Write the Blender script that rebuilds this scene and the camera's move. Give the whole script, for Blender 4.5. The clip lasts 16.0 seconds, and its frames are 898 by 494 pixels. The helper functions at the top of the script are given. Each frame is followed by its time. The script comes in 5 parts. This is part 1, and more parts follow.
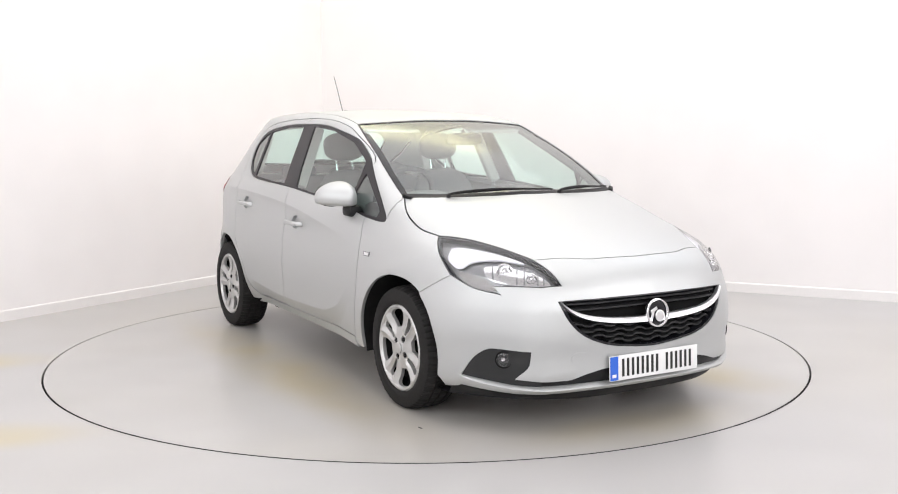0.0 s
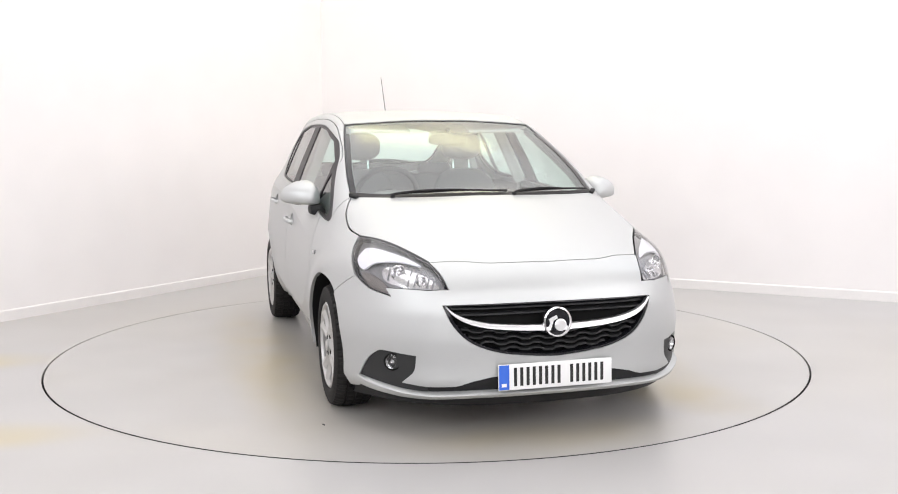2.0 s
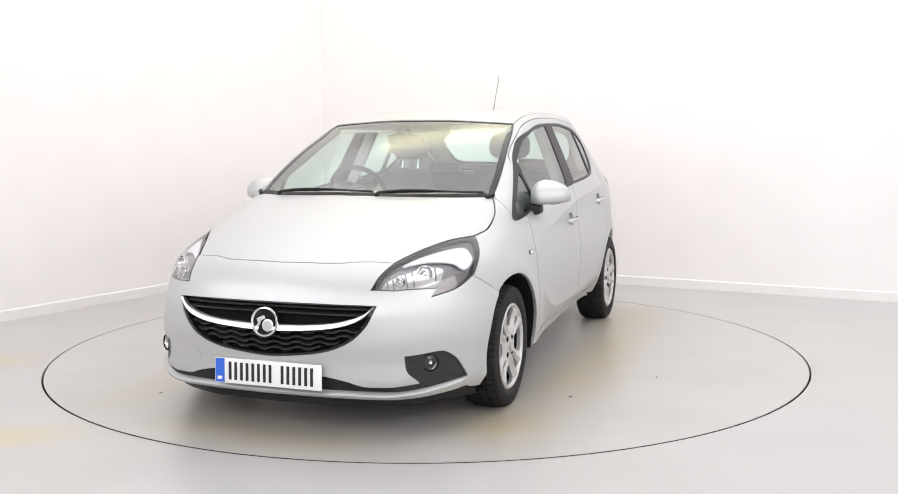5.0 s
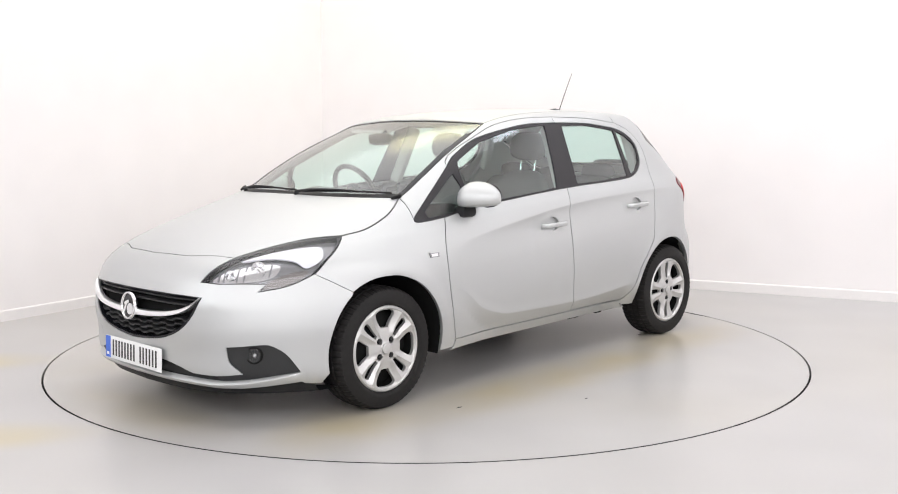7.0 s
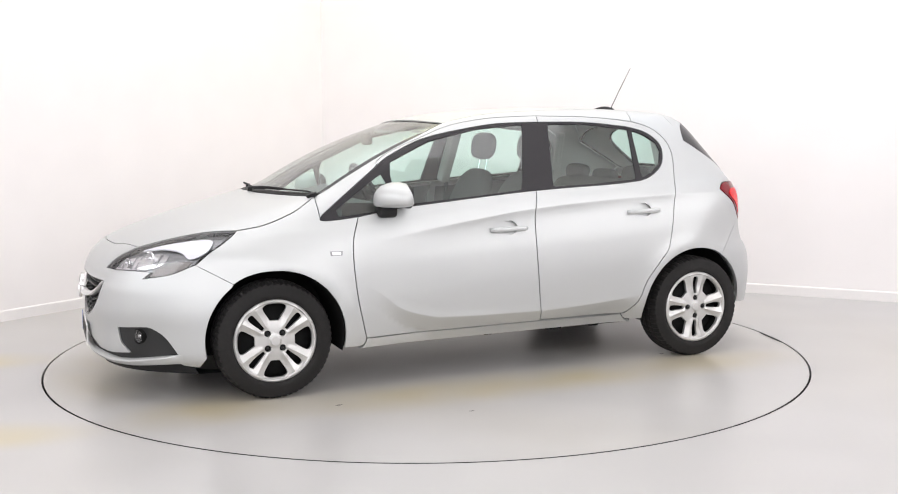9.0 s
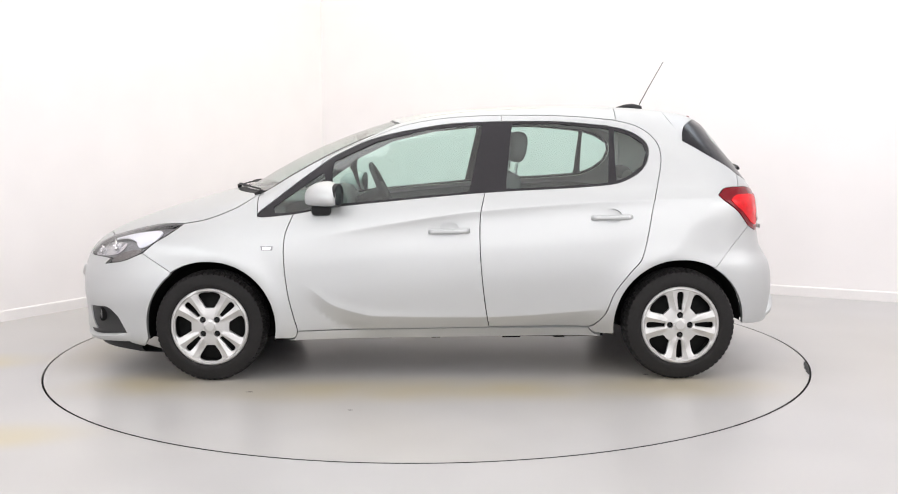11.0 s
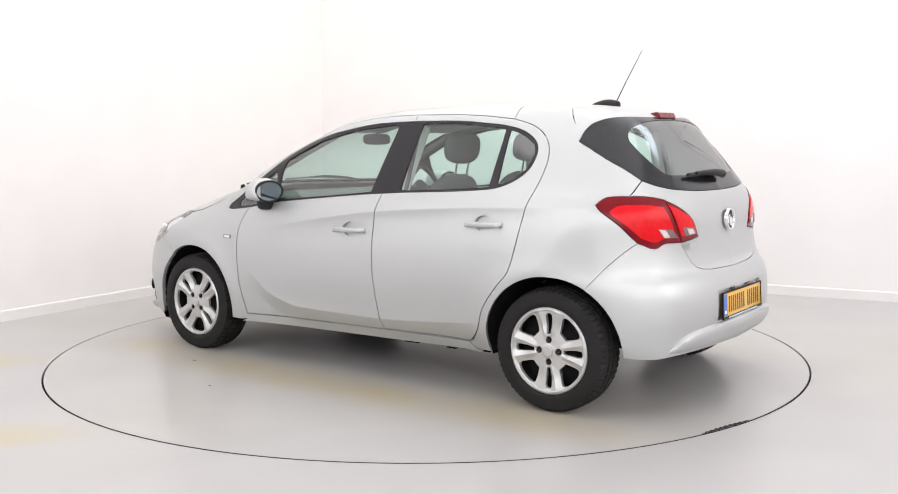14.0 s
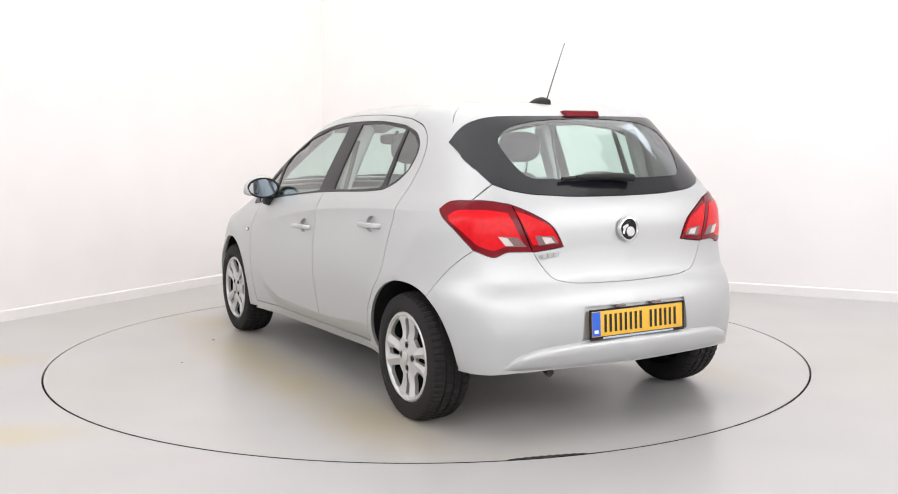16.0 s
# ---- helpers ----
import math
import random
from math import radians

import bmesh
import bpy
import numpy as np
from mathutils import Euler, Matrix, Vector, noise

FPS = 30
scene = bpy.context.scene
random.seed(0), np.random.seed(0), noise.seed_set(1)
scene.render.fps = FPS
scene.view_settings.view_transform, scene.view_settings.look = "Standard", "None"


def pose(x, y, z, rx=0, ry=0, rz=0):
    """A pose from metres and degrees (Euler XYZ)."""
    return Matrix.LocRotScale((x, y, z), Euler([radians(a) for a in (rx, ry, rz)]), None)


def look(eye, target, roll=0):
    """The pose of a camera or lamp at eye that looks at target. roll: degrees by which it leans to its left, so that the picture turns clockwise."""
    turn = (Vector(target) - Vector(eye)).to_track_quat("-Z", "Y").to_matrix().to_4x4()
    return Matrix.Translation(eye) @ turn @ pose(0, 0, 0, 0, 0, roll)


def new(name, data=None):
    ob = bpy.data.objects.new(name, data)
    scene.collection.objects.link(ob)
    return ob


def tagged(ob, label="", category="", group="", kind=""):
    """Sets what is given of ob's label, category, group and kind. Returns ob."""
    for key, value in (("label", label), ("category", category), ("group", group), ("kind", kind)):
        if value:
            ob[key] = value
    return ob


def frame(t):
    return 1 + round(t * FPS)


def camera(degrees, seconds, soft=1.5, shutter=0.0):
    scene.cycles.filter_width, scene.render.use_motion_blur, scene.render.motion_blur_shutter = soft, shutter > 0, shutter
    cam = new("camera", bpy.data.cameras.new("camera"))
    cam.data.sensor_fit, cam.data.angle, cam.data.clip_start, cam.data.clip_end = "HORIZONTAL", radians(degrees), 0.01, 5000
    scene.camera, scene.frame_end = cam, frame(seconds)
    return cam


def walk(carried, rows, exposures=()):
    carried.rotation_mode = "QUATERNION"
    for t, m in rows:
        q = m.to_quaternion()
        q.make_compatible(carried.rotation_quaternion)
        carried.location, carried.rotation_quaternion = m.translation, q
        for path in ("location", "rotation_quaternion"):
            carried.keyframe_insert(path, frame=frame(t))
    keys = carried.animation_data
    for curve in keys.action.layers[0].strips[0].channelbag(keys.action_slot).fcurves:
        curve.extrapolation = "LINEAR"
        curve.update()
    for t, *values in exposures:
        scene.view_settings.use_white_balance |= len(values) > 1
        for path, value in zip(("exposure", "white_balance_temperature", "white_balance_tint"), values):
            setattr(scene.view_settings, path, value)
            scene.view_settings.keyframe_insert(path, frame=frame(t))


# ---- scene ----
cam = camera(48.69, 16.0, soft=1.05)
EYE = (0.0, -6.083, 1.290)
VIEW = Matrix.Translation(EYE) @ Matrix.Rotation(radians(-1.184), 4, "Z") @ Matrix.Rotation(radians(90 - 6.243), 4, "X") @ Matrix.Rotation(radians(-0.232), 4, "Z")
walk(cam, [(0.0, VIEW), (16.0, VIEW)])

# ---- light ----
world = bpy.data.worlds.new("studio_air")
scene.world = world
world.use_nodes = True
world.node_tree.nodes["Background"].inputs["Color"].default_value = (1.0, 0.985, 0.97, 1)
world.node_tree.nodes["Background"].inputs["Strength"].default_value = 0.25
scene.view_settings.exposure = 0.0


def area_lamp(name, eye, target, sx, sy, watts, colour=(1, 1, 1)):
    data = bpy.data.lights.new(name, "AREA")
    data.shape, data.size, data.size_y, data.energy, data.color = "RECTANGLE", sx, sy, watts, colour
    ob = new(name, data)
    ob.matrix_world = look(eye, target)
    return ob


# unseen area lamps, added: broad light from overhead, fill at front and sides
area_lamp("overhead_light", (0.3, 0.2, 4.30), (0.3, 0.201, 0), 6.5, 6.0, 168, (0.99, 0.985, 1.0))
area_lamp("front_fill", (0.6, -8.4, 2.9), (0.2, 0.0, 0.8), 9.0, 3.2, 285, (0.99, 0.985, 1.0))
area_lamp("left_fill", (-5.4, -4.2, 3.4), (-0.4, 0.5, 0.7), 5.5, 2.8, 166, (0.96, 0.98, 1.0))
area_lamp("right_fill", (6.6, -4.4, 3.4), (0.8, 0.5, 0.7), 5.5, 2.8, 176, (0.99, 0.985, 1.0))
area_lamp("warm_ceiling_lamp", (0.1, 2.7, 4.25), (0.1, 2.701, 0), 2.2, 1.0, 14, (1.0, 0.95, 0.40))
area_lamp("cool_ceiling_lamp", (4.0, 0.5, 4.25), (4.0, 0.501, 0), 1.3, 0.8, 16, (0.80, 0.90, 1.0))


# ---- materials ----
def material(name, colour, rough=0.5, metal=0.0, coat=0.0, coat_rough=0.03, grain=0.0, grain_scale=40.0, stain=None, stain_scale=2.0, stain_amount=0.0, bump=0.0, bump_scale=200.0, rough_vary=0.0, spec=0.5):
    m = bpy.data.materials.new(name)
    m.use_nodes = True
    nt = m.node_tree
    b = nt.nodes["Principled BSDF"]
    b.inputs["Roughness"].default_value, b.inputs["Metallic"].default_value = rough, metal
    b.inputs["Coat Weight"].default_value, b.inputs["Coat Roughness"].default_value = coat, coat_rough
    b.inputs["Specular IOR Level"].default_value = spec
    b.inputs["Base Color"].default_value = (*colour, 1)
    co = nt.nodes.new("ShaderNodeTexCoord").outputs["Object"]

    def noise_at(scale, detail=4.0):
        n = nt.nodes.new("ShaderNodeTexNoise")
        n.inputs["Scale"].default_value, n.inputs["Detail"].default_value = scale, detail
        nt.links.new(co, n.inputs["Vector"])
        return n.outputs["Fac"]

    def mixed(a, b_, fac):
        x = nt.nodes.new("ShaderNodeMix")
        x.data_type = "RGBA"
        for sock, val in ((x.inputs[6], a), (x.inputs[7], b_)):
            if isinstance(val, tuple):
                sock.default_value = (*val, 1)
            else:
                nt.links.new(val, sock)
        nt.links.new(fac, x.inputs[0])
        return x.outputs[2]

    def ramped(fac, lo, hi, a=0.0, b_=1.0):
        r = nt.nodes.new("ShaderNodeMapRange")
        r.interpolation_type = "SMOOTHSTEP"
        for i, val in enumerate((lo, hi, a, b_)):
            r.inputs[1 + i].default_value = val
        nt.links.new(fac, r.inputs[0])
        return r.outputs[0]
    last = None
    if grain:
        last = mixed(tuple(c * (1 - grain) for c in colour), tuple(min(1, c * (1 + grain)) for c in colour), ramped(noise_at(grain_scale, 1.0), 0.1, 0.9))
    if stain:
        last = mixed(last if last is not None else colour, stain, ramped(noise_at(stain_scale, 0.5), 0.35, 0.9, 0.0, stain_amount))
    if last is not None:
        nt.links.new(last, b.inputs["Base Color"])
    if rough_vary:
        nt.links.new(ramped(noise_at(grain_scale * 0.3), 0.15, 0.85, rough - rough_vary, rough + rough_vary), b.inputs["Roughness"])
    if bump:
        bp = nt.nodes.new("ShaderNodeBump")
        bp.inputs["Strength"].default_value, bp.inputs["Distance"].default_value = bump, 0.002
        nt.links.new(noise_at(bump_scale), bp.inputs["Height"])
        nt.links.new(bp.outputs["Normal"], b.inputs["Normal"])
    return m


def clear_glass(name, tint, rough=0.0, shine=0.1):
    """A pane: light passes tinted, and a gloss that grows at a low angle lies over it."""
    m = bpy.data.materials.new(name)
    m.use_nodes = True
    nt = m.node_tree
    nt.nodes.remove(nt.nodes["Principled BSDF"])
    out = nt.nodes["Material Output"]
    t = nt.nodes.new("ShaderNodeBsdfTransparent")
    t.inputs["Color"].default_value = (*tint, 1)
    g = nt.nodes.new("ShaderNodeBsdfGlossy")
    g.inputs["Roughness"].default_value = rough
    lw = nt.nodes.new("ShaderNodeLayerWeight")
    p = nt.nodes.new("ShaderNodeMath")
    p.operation, p.inputs[1].default_value = "POWER", 4.0
    nt.links.new(lw.outputs["Facing"], p.inputs[0])
    f = nt.nodes.new("ShaderNodeMath")
    f.operation, f.inputs[1].default_value, f.inputs[2].default_value = "MULTIPLY_ADD", 1.0 - shine, shine
    nt.links.new(p.outputs[0], f.inputs[0])
    mx = nt.nodes.new("ShaderNodeMixShader")
    nt.links.new(f.outputs[0], mx.inputs[0])
    nt.links.new(t.outputs[0], mx.inputs[1])
    nt.links.new(g.outputs[0], mx.inputs[2])
    nt.links.new(mx.outputs[0], out.inputs[0])
    return m


WALL = material("white_wall_paint", (0.82, 0.79, 0.79), 0.7, grain=0.015, grain_scale=3, bump=0.05, bump_scale=60)
SKIRT = material("white_skirting_paint", (0.79, 0.765, 0.76), 0.45, grain=0.01)
CEIL = material("white_ceiling_paint", (0.85, 0.84, 0.83), 0.8, grain=0.01, grain_scale=4)
FLOOR = material("grey_floor_paint", (0.45, 0.44, 0.438), 0.30, grain=0.05, grain_scale=1.6, stain=(0.47, 0.42, 0.33), stain_scale=0.5, stain_amount=0.25)
DISC = material("turntable_paint", (0.45, 0.438, 0.430), 0.28, grain=0.05, grain_scale=2.2, stain=(0.44, 0.39, 0.29), stain_scale=0.8, stain_amount=0.3)
GROOVE = material("dark_groove", (0.02, 0.02, 0.02), 0.8)
PAINT = material("silver_metallic_paint", (0.53, 0.54, 0.543), 0.50, metal=0.75, coat=0.22, coat_rough=0.25, grain=0.012, grain_scale=900)
BLACK = material("black_plastic", (0.010, 0.010, 0.011), 0.5, grain=0.1, grain_scale=300, bump=0.1, bump_scale=500, spec=0.3)
GLOSS = material("black_gloss_trim", (0.010, 0.010, 0.013), 0.18, grain=0.05, spec=0.4)
PILLAR = material("matt_black_pillar_foil", (0.018, 0.016, 0.019), 0.42, grain=0.05, spec=0.35)
GREYPL = material("dark_grey_plastic", (0.013, 0.0135, 0.0145), 0.5, grain=0.08, grain_scale=200, bump=0.1, bump_scale=600)
UNDER = material("underbody_coating", (0.008, 0.008, 0.008), 0.9, grain=0.2, grain_scale=30, spec=0.15)
RUBBER = material("tyre_rubber", (0.012, 0.011, 0.011), 0.75, grain=0.15, grain_scale=60, bump=0.15, bump_scale=300, spec=0.3)
WHEELSILVER = material("silver_wheel_lacquer", (0.54, 0.535, 0.53), 0.40, metal=0.6, coat=0.15, grain=0.02, grain_scale=400)
CHROME = material("chrome", (0.82, 0.82, 0.83), 0.09, metal=1.0, grain=0.01)
REFLECT = material("bright_reflector", (0.66, 0.66, 0.67), 0.12, metal=1.0, bump=0.25, bump_scale=60)
SATIN = material("satin_chrome", (0.80, 0.80, 0.81), 0.30, metal=0.9, grain=0.01)
STEEL = material("brake_steel", (0.06, 0.055, 0.05), 0.55, metal=0.7, grain=0.2)
FABRIC = material("charcoal_seat_fabric", (0.105, 0.105, 0.110), 0.95, grain=0.10, grain_scale=90, bump=0.05, bump_scale=160)
DASH = material("dark_dashboard_vinyl", (0.085, 0.087, 0.09), 0.6, grain=0.1, grain_scale=200, bump=0.2, bump_scale=500)
LINING = material("light_grey_lining", (0.60, 0.59, 0.57), 0.9, grain=0.05, grain_scale=200, bump=0.1, bump_scale=500)
GLASS = clear_glass("green_tinted_glass", (0.79, 0.95, 0.90), rough=0.10, shine=0.16)
SCREEN = clear_glass("windscreen_glass", (0.80, 0.935, 0.885), rough=0.2, shine=0.15)
LENS = clear_glass("clear_lamp_lens", (0.95, 0.95, 0.96), shine=0.05)
# dark base colour stands in for a dim reflection in the glass
DIM_MIRROR = material("mirror_glass", (0.22, 0.26, 0.29), 0.01, metal=1.0)
REDLENS = material("red_lamp_lens", (0.66, 0.006, 0.012), 0.22, grain=0.12, grain_scale=45, spec=0.22)
REDDARK = material("dark_red_lamp_lens", (0.17, 0.004, 0.010), 0.15, grain=0.12, grain_scale=45, spec=0.3)
SMOKE = material("smoked_clear_lens", (0.20, 0.13, 0.13), 0.15, grain=0.1, spec=0.4)
CLEARCELL = material("clear_lamp_cell", (0.62, 0.56, 0.55), 0.2, grain=0.12, grain_scale=70)
AMBER = material("amber_reflector", (0.17, 0.155, 0.15), 0.3, metal=0.4, grain=0.2, grain_scale=60)
PLATE_W = material("white_reflective_plate", (0.80, 0.80, 0.80), 0.35, coat=0.5, grain=0.01)
PLATE_Y = material("yellow_reflective_plate", (0.80, 0.45, 0.03), 0.35, coat=0.5, grain=0.01)
BLUE = material("blue_plate_band", (0.02, 0.12, 0.62), 0.35, coat=0.5)
INK = material("black_plate_characters", (0.012, 0.012, 0.012), 0.4)
WHITE_LED = material("white_lamp_strip", (0.74, 0.74, 0.80), 0.3)
BLUE_GREY = material("pale_blue_print", (0.45, 0.52, 0.62), 0.4)
BOWL = material("grey_lamp_bowl", (0.24, 0.24, 0.25), 0.3, metal=0.6, grain=0.15, grain_scale=60)


def tan_marks(m, places, colour):
    """Soft tan stains and bands on a floor: (x, y, length, width, turn, amount) each."""
    nt = m.node_tree
    b = nt.nodes["Principled BSDF"]
    co = nt.nodes.new("ShaderNodeTexCoord").outputs["Object"]
    nz = nt.nodes.new("ShaderNodeTexNoise")
    nz.inputs["Scale"].default_value, nz.inputs["Detail"].default_value = 2.3, 1.0
    nt.links.new(co, nz.inputs["Vector"])
    for x, y, ln, wd, turn, amount in places:
        mp = nt.nodes.new("ShaderNodeMapping")
        mp.vector_type = "TEXTURE"
        mp.inputs["Location"].default_value = (x, y, 0)
        mp.inputs["Rotation"].default_value = (0, 0, radians(turn))
        mp.inputs["Scale"].default_value = (ln, wd, 1)
        nt.links.new(co, mp.inputs["Vector"])
        d = nt.nodes.new("ShaderNodeVectorMath")
        d.operation = "LENGTH"
        nt.links.new(mp.outputs[0], d.inputs[0])
        r = nt.nodes.new("ShaderNodeMapRange")
        r.interpolation_type = "SMOOTHSTEP"
        for i, val in enumerate((0.0, 1.0, amount * 1.6, 0.0)):
            r.inputs[1 + i].default_value = val
        nt.links.new(d.outputs["Value"], r.inputs[0])
        k = nt.nodes.new("ShaderNodeMath")
        k.operation = "MULTIPLY"
        nt.links.new(r.outputs[0], k.inputs[0])
        nt.links.new(nz.outputs["Fac"], k.inputs[1])
        mx = nt.nodes.new("ShaderNodeMix")
        mx.data_type = "RGBA"
        nt.links.new(b.inputs["Base Color"].links[0].from_socket, mx.inputs[6])
        mx.inputs[7].default_value = (*colour, 1)
        nt.links.new(k.outputs[0], mx.inputs[0])
        nt.links.new(mx.outputs[2], b.inputs["Base Color"])


tan_marks(FLOOR, ((-2.75, -0.35, 0.75, 0.32, 10, 0.9), (-2.1, -1.85, 0.8, 0.30, 10, 1.0)), (0.50, 0.42, 0.22))
# tan bands along the car's sides and nose, turning with the disc
tan_marks(DISC, ((0.0, 1.05, 2.3, 0.36, 0, 0.75), (0.0, -1.0, 2.3, 0.36, 0, 0.75), (1.5, 0.9, 0.6, 0.35, 20, 0.7), (-1.4, 1.0, 0.6, 0.4, 0, 0.6), (1.95, 0.0, 0.3, 0.9, 0, 0.5)), (0.42, 0.35, 0.20))


# ---- small building tools ----
from mathutils.geometry import delaunay_2d_cdt


def part(name, bm, material, parent, label=""):
    me = bpy.data.meshes.new(name)
    bm.to_mesh(me)
    bm.free()
    for m in material if isinstance(material, (list, tuple)) else [material]:
        me.materials.append(m)
    ob = new(name, me)
    ob.parent = parent
    return tagged(ob, label)


def smooth(ob, angle=35):
    me = ob.data
    me.polygons.foreach_set("use_smooth", [True] * len(me.polygons))
    me.set_sharp_from_angle(angle=radians(angle))
    return ob


def box(bm, x0, x1, y0, y1, z0, z1, bevel=0.0, m=None, segments=2):
    r = bmesh.ops.create_cube(bm, size=1, matrix=Matrix.Translation(((x0 + x1) / 2, (y0 + y1) / 2, (z0 + z1) / 2)) @ Matrix.Diagonal((x1 - x0, y1 - y0, z1 - z0, 1)))
    vs = r["verts"]
    if bevel:
        es = list({e for v in vs for e in v.link_edges})
        out = bmesh.ops.bevel(bm, geom=es, offset=bevel, segments=segments, profile=0.5, affect="EDGES")
        vs = list({v for f in out["faces"] for v in f.verts} | {v for v in vs if v.is_valid})
    if m is not None:
        bmesh.ops.transform(bm, matrix=m, verts=vs)
    return vs


def lathe(bm, outline, segments=48, m=None):
    """Turns (radius, height) points round z."""
    rings = []
    m = m or Matrix()
    for r, h in outline:
        if r < 1e-6:
            rings.append([bm.verts.new(m @ Vector((0, 0, h)))])
        else:
            rings.append([bm.verts.new(m @ Vector((r * math.cos(a), r * math.sin(a), h))) for a in (2 * math.pi * i / segments for i in range(segments))])
    for a, b in zip(rings, rings[1:]):
        for i in range(segments):
            j = (i + 1) % segments
            if len(a) == 1 and len(b) > 1:
                bm.faces.new((a[0], b[j], b[i]))
            elif len(b) == 1 and len(a) > 1:
                bm.faces.new((a[i], a[j], b[0]))
            elif len(a) > 1:
                bm.faces.new((a[i], a[j], b[j], b[i]))
    return rings


def tube(bm, points, radius, sides=8, taper=1.0):
    pts = [Vector(p) for p in points]
    rings = []
    for i, p in enumerate(pts):
        t = (pts[min(i + 1, len(pts) - 1)] - pts[max(i - 1, 0)]).normalized()
        a = t.orthogonal().normalized() if i == 0 else (a - a.dot(t) * t).normalized()
        b = t.cross(a)
        r = radius * (1 + (taper - 1) * i / max(len(pts) - 1, 1))
        rings.append([bm.verts.new(p + (a * math.cos(w) + b * math.sin(w)) * r) for w in (2 * math.pi * k / sides for k in range(sides))])
    for a_, b_ in zip(rings, rings[1:]):
        for k in range(sides):
            bm.faces.new((a_[k], a_[(k + 1) % sides], b_[(k + 1) % sides], b_[k]))
    bm.faces.new(rings[0][::-1])
    bm.faces.new(rings[-1])


def spline(ctrl, step=0.02, closed=False):
    """A curve through control points; a third number 1 marks a sharp corner."""
    pts = [np.array(c[:2], float) for c in ctrl]
    sharp = [len(c) > 2 and c[2] == 1 for c in ctrl]
    n = len(pts)
    out = []
    for i in range(n if closed else n - 1):
        j = (i + 1) % n
        p1, p2 = pts[i], pts[j]
        d = np.linalg.norm(p2 - p1)
        p0 = p1 - (p2 - p1) if sharp[i] or (not closed and i == 0) else pts[i - 1]
        p3 = p2 + (p2 - p1) if sharp[j] or (not closed and j == n - 1) else pts[(j + 1) % n]
        m1 = (p2 - p0) / (np.linalg.norm(p2 - p1) + np.linalg.norm(p1 - p0)) * d
        m2 = (p3 - p1) / (np.linalg.norm(p3 - p2) + np.linalg.norm(p2 - p1)) * d
        k = max(1, int(math.ceil(d / step)))
        for s in (np.arange(k) / k):
            out.append((1 + 2 * s) * (1 - s) ** 2 * p1 + s * (1 - s) ** 2 * m1 + s * s * (3 - 2 * s) * p2 + s * s * (s - 1) * m2)
    if not closed:
        out.append(pts[-1])
    return np.array(out)


# the ways from which a panel's outline is laid on the skin: outward direction, the two axes of its drawing, and the distance from which it comes
def _axes(n, u, v, far):
    n, u, v = (np.array(a, float) / np.linalg.norm(a) for a in (n, u, v))
    return n, u, v, far


AXES = {
    "L": _axes((0, 1, 0), (1, 0, 0), (0, 0, 1), 1.3),
    "S": _axes((0, 1, 0.8), (1, 0, 0), (0, -0.8, 1), 2.1),
    "F": _axes((1, 0, 0.35), (0, 1, 0), (-0.35, 0, 1), 2.6),
    "B": _axes((-1, 0, 0), (0, 1, 0), (0, 0, 1), 2.3),
    "R": _axes((-0.75, 0, 0.65), (0, 1, 0), (0.65, 0, 0.75), 2.4),
    "T": _axes((0, 0, 1), (1, 0, 0), (0, 1, 0), 1.8),
    "FL": _axes((1, 0.8, 0), (-0.8, 1, 0), (0, 0, 1), 2.3),
    "BL": _axes((-1, 0.9, 0), (0.9, 1, 0), (0, 0, 1), 2.3),
}


def laid(way, uv):
    """Points of a drawing laid on the skin."""
    n, u, v, far = AXES[way]
    uv = np.asarray(uv, float)
    o = uv[:, :1] * u + uv[:, 1:2] * v + n * far
    return drop_on(o, -n, 2.6)[0]


def curve(way, ctrl, step=0.02):
    """A spline drawn one of these ways (plain pairs in its plane), laid on the skin."""
    return laid(way, spline(ctrl, step))


def tri(points, step=0.02):
    """A spline through places (x, y, z), pulled on to the skin."""
    p = np.array(points, float)
    d = np.concatenate([[0], np.cumsum(np.linalg.norm(np.diff(p, axis=0), axis=1))])
    s = np.linspace(0, d[-1], max(2, int(d[-1] / step) + 1))
    q = np.stack([flow(d, p[:, i])(s) for i in range(3)], 1)
    for _ in range(6):
        q = q - skin_normal(q) * (skin(*q.T) * 0.9)[:, None]
    return q


def inside(poly, pts):
    x, y = pts[:, 0], pts[:, 1]
    c = np.zeros(len(pts), bool)
    a, b = poly, np.roll(poly, -1, 0)
    for (x0, y0), (x1, y1) in zip(a, b):
        cross = (y0 > y) != (y1 > y)
        c ^= cross & (x < (x1 - x0) * (y - y0) / (y1 - y0 + 1e-15) + x0)
    return c


def near(poly, pts):
    a, b = poly, np.roll(poly, -1, 0)
    best = np.full(len(pts), 9.0)
    for p, q in zip(a, b):
        d = q - p
        s = np.clip(((pts - p) @ d) / max(d @ d, 1e-12), 0, 1)
        best = np.minimum(best, np.linalg.norm(pts - p - s[:, None] * d, axis=1))
    return best


